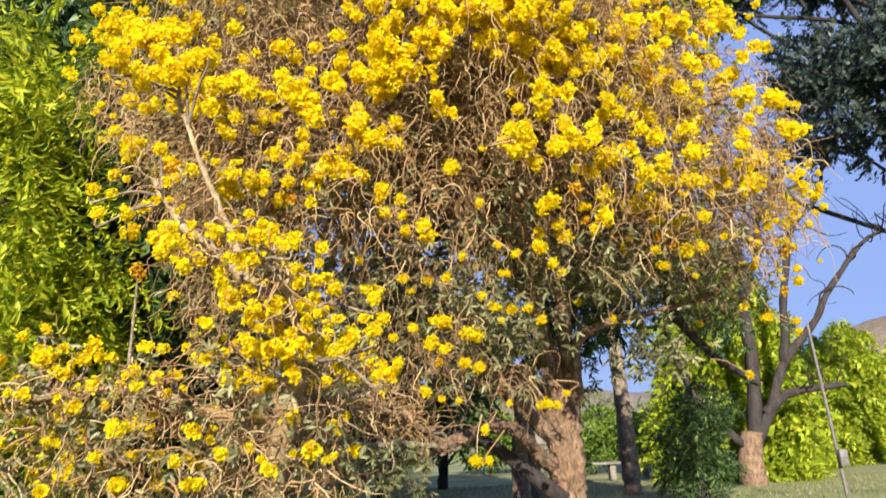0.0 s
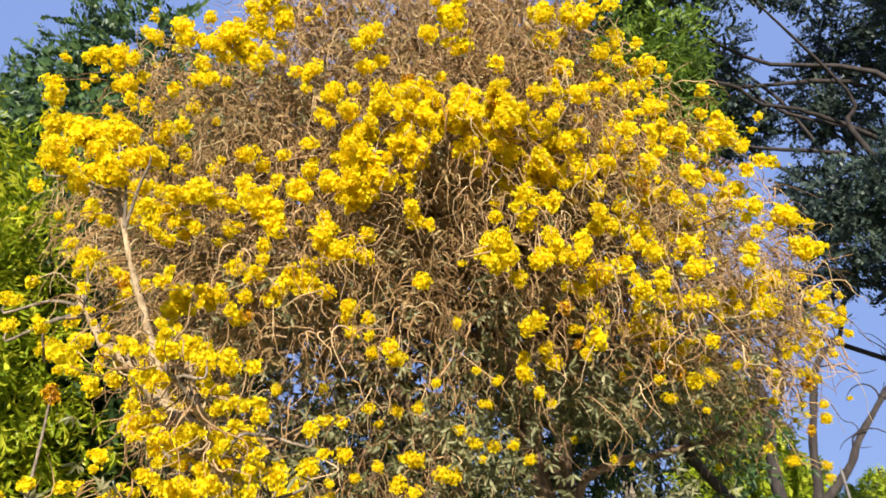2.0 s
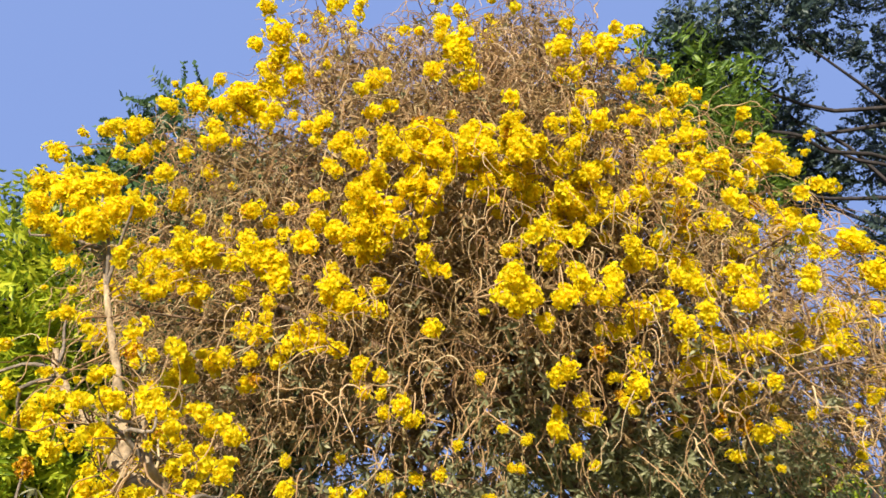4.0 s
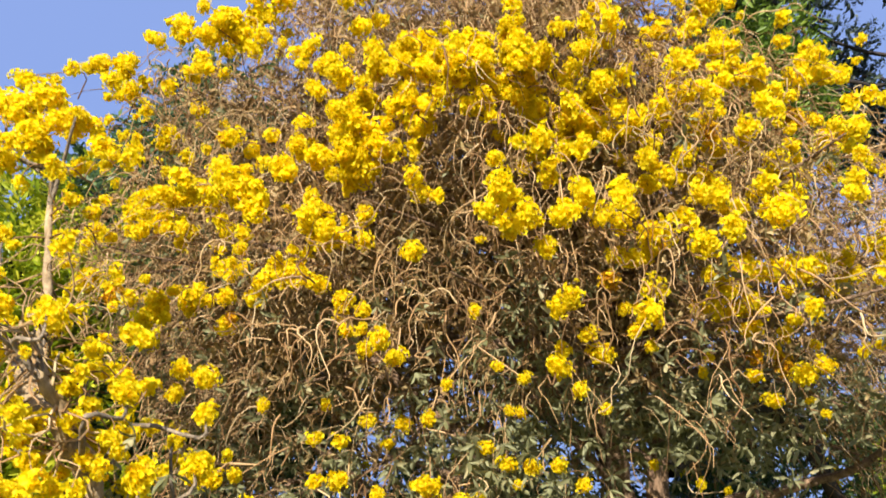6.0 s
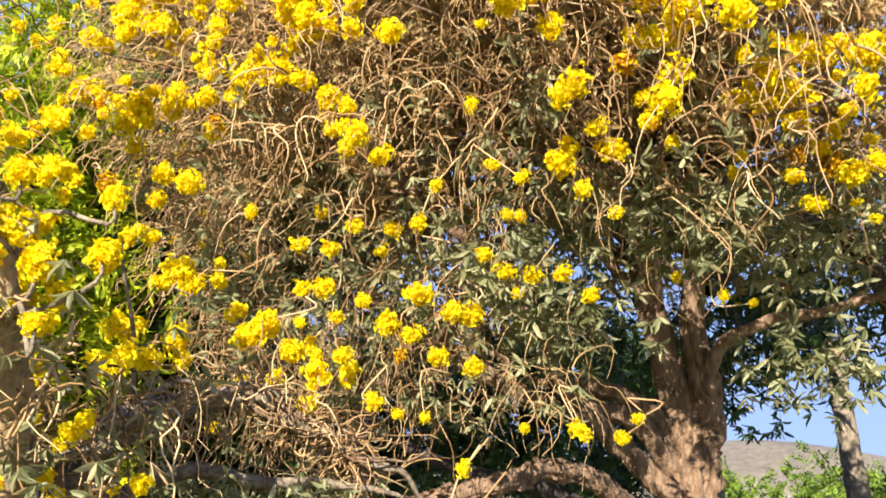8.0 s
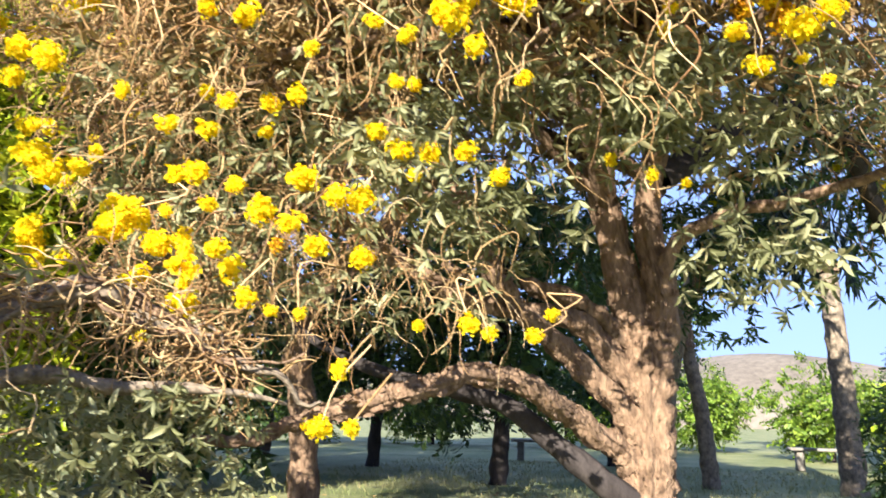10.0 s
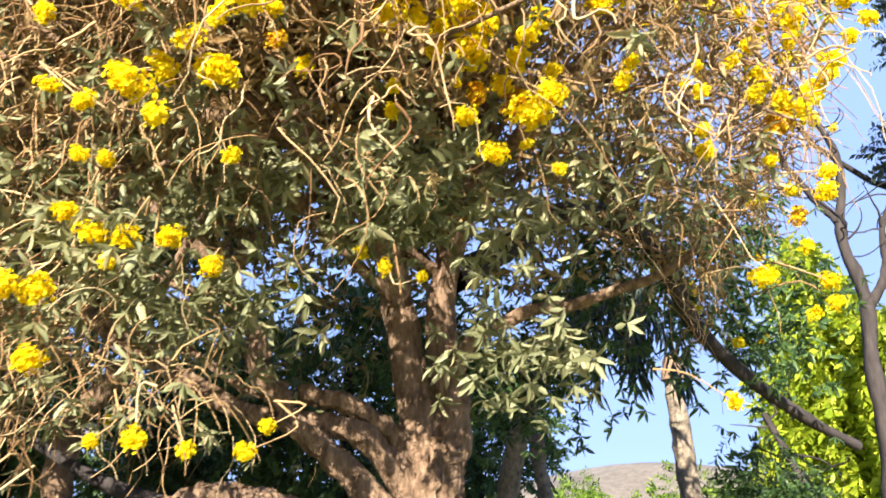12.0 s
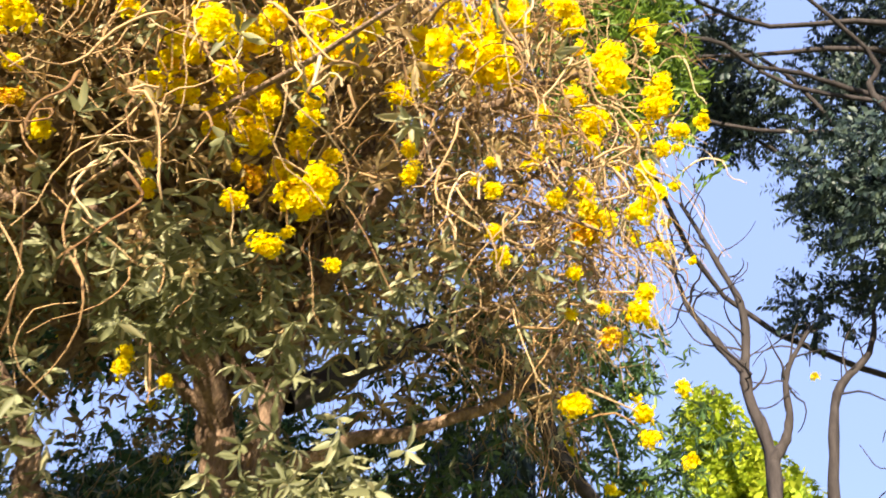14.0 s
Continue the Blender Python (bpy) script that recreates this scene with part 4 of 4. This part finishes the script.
bough = np.array((-14.6, -6.0, 18.4)) + RNG.normal(0, 1, (1000, 3)) * (0.9, 1.0, 1.9)
part("bough", Pieces().add(*scatter(WEEP, bough, RNG.normal(0, 0.5, bough.shape) + (-0.3, 0, -0.6), RNG.uniform(0.6, 1.1, 1000))), LEAF_FERN, rain, "sunlit feathery green bough", "stuff")
limb("limb", np.array((22.0, 30.0, 0)) + ((-1.3, -1.4, 15), (-6, -3, 18), (-11, -5, 18.5), (-14.4, -6, 19.5)), 0.12, 0.04, rain, BARK_DARK_AND_SHADED, count=30, sides=8, wander=0.3, shift=np.array((22.0, 30.0, 0)))


# columnar trees
def column_tree(at, height, radius, label, count, sizes):
    n = 26
    u = np.linspace(0.03, 1, n)
    g = np.random.default_rng(int(height * 10))
    cl = np.stack([g.normal(0, radius * 0.25, n), g.normal(0, radius * 0.25, n), u * height * 0.97, radius * (1.05 - 0.85 * u ** 1.6)], 1)
    return leafy_tree("columnar_tree", at, label, ((0, 0, -0.1), (0.03, 0, height * 0.5), (0, 0, height * 0.95)), 0.16, cl, WEEP_FAR, count, sizes, LEAF_LIME, -1.3, limbs=3, group="columnar trees along the lawn")


col_a = column_tree((10.5, 33.0, 0), 11.6, 2.1, "columnar tree with bright lime-green drooping leaves", 6500, (0.45, 0.85))
col_b = column_tree((16.5, 40.0, 0), 7.6, 1.2, "slender columnar tree with bright lime-green leaves", 2600, (0.5, 0.9))
for k, (x, y, s) in enumerate(((11.6, 31.0, 1.05), (13.4, 34.5, 1.0), (19.6, 43.0, 0.95), (22.4, 45.5, 1.1), (25.2, 48.0, 0.9), (28.0, 50.5, 1.0), (31.0, 53.0, 1.05), (34.0, 56.0, 0.95), (15.0, 37.0, 0.8))):
    copy_thing(col_b, pose(x, y, 0, 0, 0, 70 * k) @ Matrix.Scale(s, 4))

# dark low bush by the lawn, and green bushes far across it
leafy_tree("bush", (6.2, 21.0, 0), "dark green bush in the shade beside the lawn", ((0, 0, -0.1), (0, 0, 0.8), (0.1, 0, 1.6)), 0.08,
           clump_cloud(12, (0, 0, 1.5), (0.9, 0.9, 1.3), (0.4, 0.8), 9), WEEP, 520, (0.3, 0.55), LEAF_MID_AND_SHADED, -1.0)
bush = leafy_tree("bush", (7.0, 44.0, 0), "rounded bright green bush across the lawn", ((0, 0, -0.1), (0, 0, 1.2), (0.1, 0, 2.2)), 0.1,
                  clump_cloud(16, (0, 0, 2.3), (2.6, 2.0, 1.5), (0.7, 1.1), 10), FEATHER, 700, (0.5, 0.8), LEAF_FERN, -0.2, group="bushes across the lawn")
for x, y, s in ((1.5, 52, 1.1), (-6, 50, 1.2), (-13, 47, 1.2), (-20, 44, 1.3), (12.5, 58, 1.0)):
    copy_thing(bush, pose(x, y, 0, 0, 0, x * 30) @ Matrix.Scale(s, 4))


# the large bare tree
b0 = np.array((10.2, 28.0, 0))
bare = thing("bare_tree", b0, "large nearly leafless tree with dark forking limbs", "tree")
bl = [
    limb("trunk", ((10.0, 28, -0.2), (9.95, 28, 0.8), (10.1, 28, 1.8)), 0.46, 0.36, bare, BARK, sides=20, count=30, knobby=0.05, shift=b0, label="furrowed brown trunk"),
    limb("limb", ((10.1, 28, 1.4), (10.5, 28, 3.6), (10.45, 28, 5.6), (10.6, 28, 7.6), (10.3, 28, 9.4), (10.6, 28, 11.4), (10.3, 28, 12.8), (9.4, 28, 15.4)), 0.25, 0.05, bare, BARK_DARK_AND_SHADED, count=34, shift=b0, wander=0.06),
    limb("limb", ((10.2, 28, 1.4), (10.8, 28, 2.5), (11.6, 28, 4.2), (12.7, 28, 5.4), (13.6, 28, 6.8), (15.0, 28, 8.4), (16.2, 28, 9.0)), 0.22, 0.05, bare, BARK_DARK_AND_SHADED, count=34, shift=b0, wander=0.06),
    limb("limb", ((10.7, 28, 2.4), (11.4, 28, 3.0), (12.2, 28, 3.2), (13.6, 28, 3.3)), 0.20, 0.10, bare, BARK_DARK_AND_SHADED, shift=b0, wander=0.05),
    limb("limb", ((10.0, 28, 1.2), (9.0, 27.8, 2.0), (8.2, 27.6, 3.0), (7.5, 27.5, 4.6)), 0.18, 0.08, bare, BARK_DARK_AND_SHADED, shift=b0, wander=0.05),
    limb("limb", ((11.6, 28, 4.2), (11.8, 28, 6.0), (12.5, 28, 8.8), (13.8, 28, 10.5), (14.2, 28, 12.0)), 0.17, 0.04, bare, BARK_DARK_AND_SHADED, count=28, shift=b0, wander=0.08),
    limb("limb", ((10.6, 28, 7.2), (11.2, 28, 8.2), (11.4, 28, 9.6), (12.4, 28, 11.2)), 0.15, 0.04, bare, BARK_DARK_AND_SHADED, shift=b0, wander=0.06),
    limb("limb", ((10.4, 28, 9.6), (9.6, 28, 10.8), (9.0, 28, 12.2), (8.8, 28, 13.8)), 0.13, 0.03, bare, BARK_DARK_AND_SHADED, shift=b0, wander=0.06),
]
tips = np.concatenate([p[len(p) // 2:] for p in bl[1:]])
s = tips[RNG.integers(0, len(tips), 90)]
bt = droop_paths(s, RNG.normal(0, 0.8, s.shape) + (0, 0, 0.9), RNG.uniform(0.8, 2.6, len(s)), 9, -0.1, 0.4)
part("twig_tangle", Pieces().add(*twig_pieces(bt - b0, RNG.uniform(0.025, 0.05, len(s)), np.full(len(s), 0.012))), BARK_DARK_AND_SHADED, bare, kind="stuff")


# ---- trunks, palm, pole, fence ----
def cut_trunk(at, top, r, label):
    a = np.asarray(at, float)
    t = thing("bare_palm", a, label, "palm")
    mid = np.array((top[0] * 0.35, top[1] * 0.35, top[2] * 0.5))
    limb("trunk", (a + (0, 0, -0.1), a + mid, a + top), r * 1.1, r * 0.8, t, BARK_GREY, count=30, shift=a, knobby=0.08)
    limb("crownshaft", (a + top, a + top + (0, 0, 0.25), a + top + (0.02, 0, 0.6)), r * 1.15, r * 0.75, t, BARK, count=8, shift=a)
    return t


cut_trunk((5.55, 26.8, 0), (-0.2, 0, 5.35), 0.27, "bare grey palm trunk without its crown")
cut_trunk((2.35, 26.0, 0), (-0.45, 0, 3.4), 0.2, "thin bare grey trunk at the edge of the lawn")
pt = thing("palm", (1.5, 22.0, 0), "palm on a curved trunk with dark hanging fronds", "palm")
P = np.array((1.5, 22.0, 0))
limb("trunk", P + ((0, 0, -0.1), (0.2, 0, 2.5), (1.0, -0.2, 4.7), (2.6, -0.4, 6.4)), 0.24, 0.18, pt, BARK_GREY, count=30, shift=P, knobby=0.08)
fr = np.array((2.6, -0.4, 6.45)) + RNG.normal(0, 1, (30, 3)) * (0.35, 0.35, 0.25)
fpaths = droop_paths(fr, RNG.normal(0, 1, fr.shape) + (0, 0, 0.6), RNG.uniform(1.3, 2.3, len(fr)), 9, 1.3, 0.05)
fronds = Pieces()
for q in fpaths:
    at = np.repeat(q[2:], 5, 0)
    fronds.add(*scatter((LEAF_FLAT[0] * (0.4, 1, 1), LEAF_FLAT[1]), at, RNG.normal(0, 0.4, at.shape) + (0, 0, -1), RNG.uniform(0.4, 0.75, len(at))))
part("fronds", fronds, LEAF_DARK, pt, "dark hanging palm fronds", "stuff")

pole = thing("utility_pole", (9.4, 20.0, 0), "thin leaning steel pole with a small box", "pole")
limb("shaft", ((9.4, 20, -0.1), (9.25, 20, 2.0), (9.07, 20, 4.35)), 0.045, 0.035, pole, METAL, count=8, sides=10, knobby=0.0, shift=np.array((9.4, 20.0, 0)))


def box_pieces(sx, sy, sz, bevel=0.01, at=(0, 0, 0)):
    bm = bmesh.new()
    bmesh.ops.create_cube(bm, size=1, matrix=Matrix.Translation(at) @ Matrix.Diagonal((sx, sy, sz, 1)))
    bmesh.ops.bevel(bm, geom=bm.edges[:], offset=bevel, segments=1, affect="EDGES")
    bm.verts.index_update()
    v = np.array([w.co[:] for w in bm.verts])
    f = [tuple(x.index for x in g.verts) for g in bm.faces]
    bm.free()
    p = Pieces()
    p.add(v, [g for g in f if len(g) == 4])
    tri = [g for g in f if len(g) == 3]
    if tri:
        p.f.append(np.array(tri))
    return p


part("meter_box", box_pieces(0.2, 0.16, 0.4, 0.015, (-0.02, -0.1, 1.05)), METAL, pole)

fence = thing("fence", (14.0, 33.0, 0), "row of pale concrete fence posts with wires", "fence")
post_mesh = box_pieces(0.12, 0.12, 1.4, 0.015, (0, 0, 0.65)).mesh("post", CONCRETE)
for k in range(22):
    ob = part("post", post_mesh, CONCRETE, fence)
    ob.location = (k * 1.5 - 6, k * 1.15, 0)
    ob.rotation_euler = (RNG.uniform(-0.05, 0.05), RNG.uniform(-0.05, 0.05), 0.65)
for z in (0.4, 0.8, 1.2):
    w = np.array([(k * 1.5 - 6, k * 1.15, z + 0.02 * (k % 2)) for k in range(22)])
    part("wire", Pieces().add(*tubes(w[None], np.full((1, 22), 0.008), 4)), METAL, fence)


def picnic_table(at, turn):
    t = thing("picnic_table", at, "low weathered concrete table on the far lawn", "table", "tables on the lawn")
    part("tabletop", box_pieces(2.2, 0.8, 0.1, 0.02, (0, 0, 0.72)), CONCRETE, t)
    for x in (-0.75, 0.75):
        part("leg", box_pieces(0.25, 0.5, 0.68, 0.02, (x, 0, 0.33)), CONCRETE, t)
    t.rotation_euler = (0, 0, turn)
    return t


picnic_table((5.8, 36.0, 0), 0.1)
picnic_table((9.0, 37.0, 0), -0.1)
picnic_table((-4.0, 35.0, 0), 0.2)

# grass and fallen leaves
n = 26000
gx = np.stack([RNG.uniform(-8, 16, n), RNG.uniform(9, 34, n), np.zeros(n)], 1)
part("grass", Pieces().add(*scatter((np.array([(-0.1, 0, 0), (0.1, 0, 0), (0.1, 0.3, 1.0)]), np.array([(0, 1, 2)])), gx, RNG.normal(0, 0.4, gx.shape) + (0, 0, 1), RNG.uniform(0.05, 0.13, n))), GRASS, None, "short dry grass on the lawn", "stuff")["category"] = "grass"
n = 2500
gx = np.stack([RNG.normal(1, 4, n), RNG.normal(13, 3, n), np.full(n, 0.04)], 1)
part("fallen_leaves", Pieces().add(*scatter(LEAF_FLAT, gx, RNG.normal(0, 1, gx.shape) * (1, 1, 0.1), RNG.uniform(0.08, 0.16, n))), LITTER, None, "dry leaves and petals fallen under the tree", "stuff")["category"] = "leaf litter"
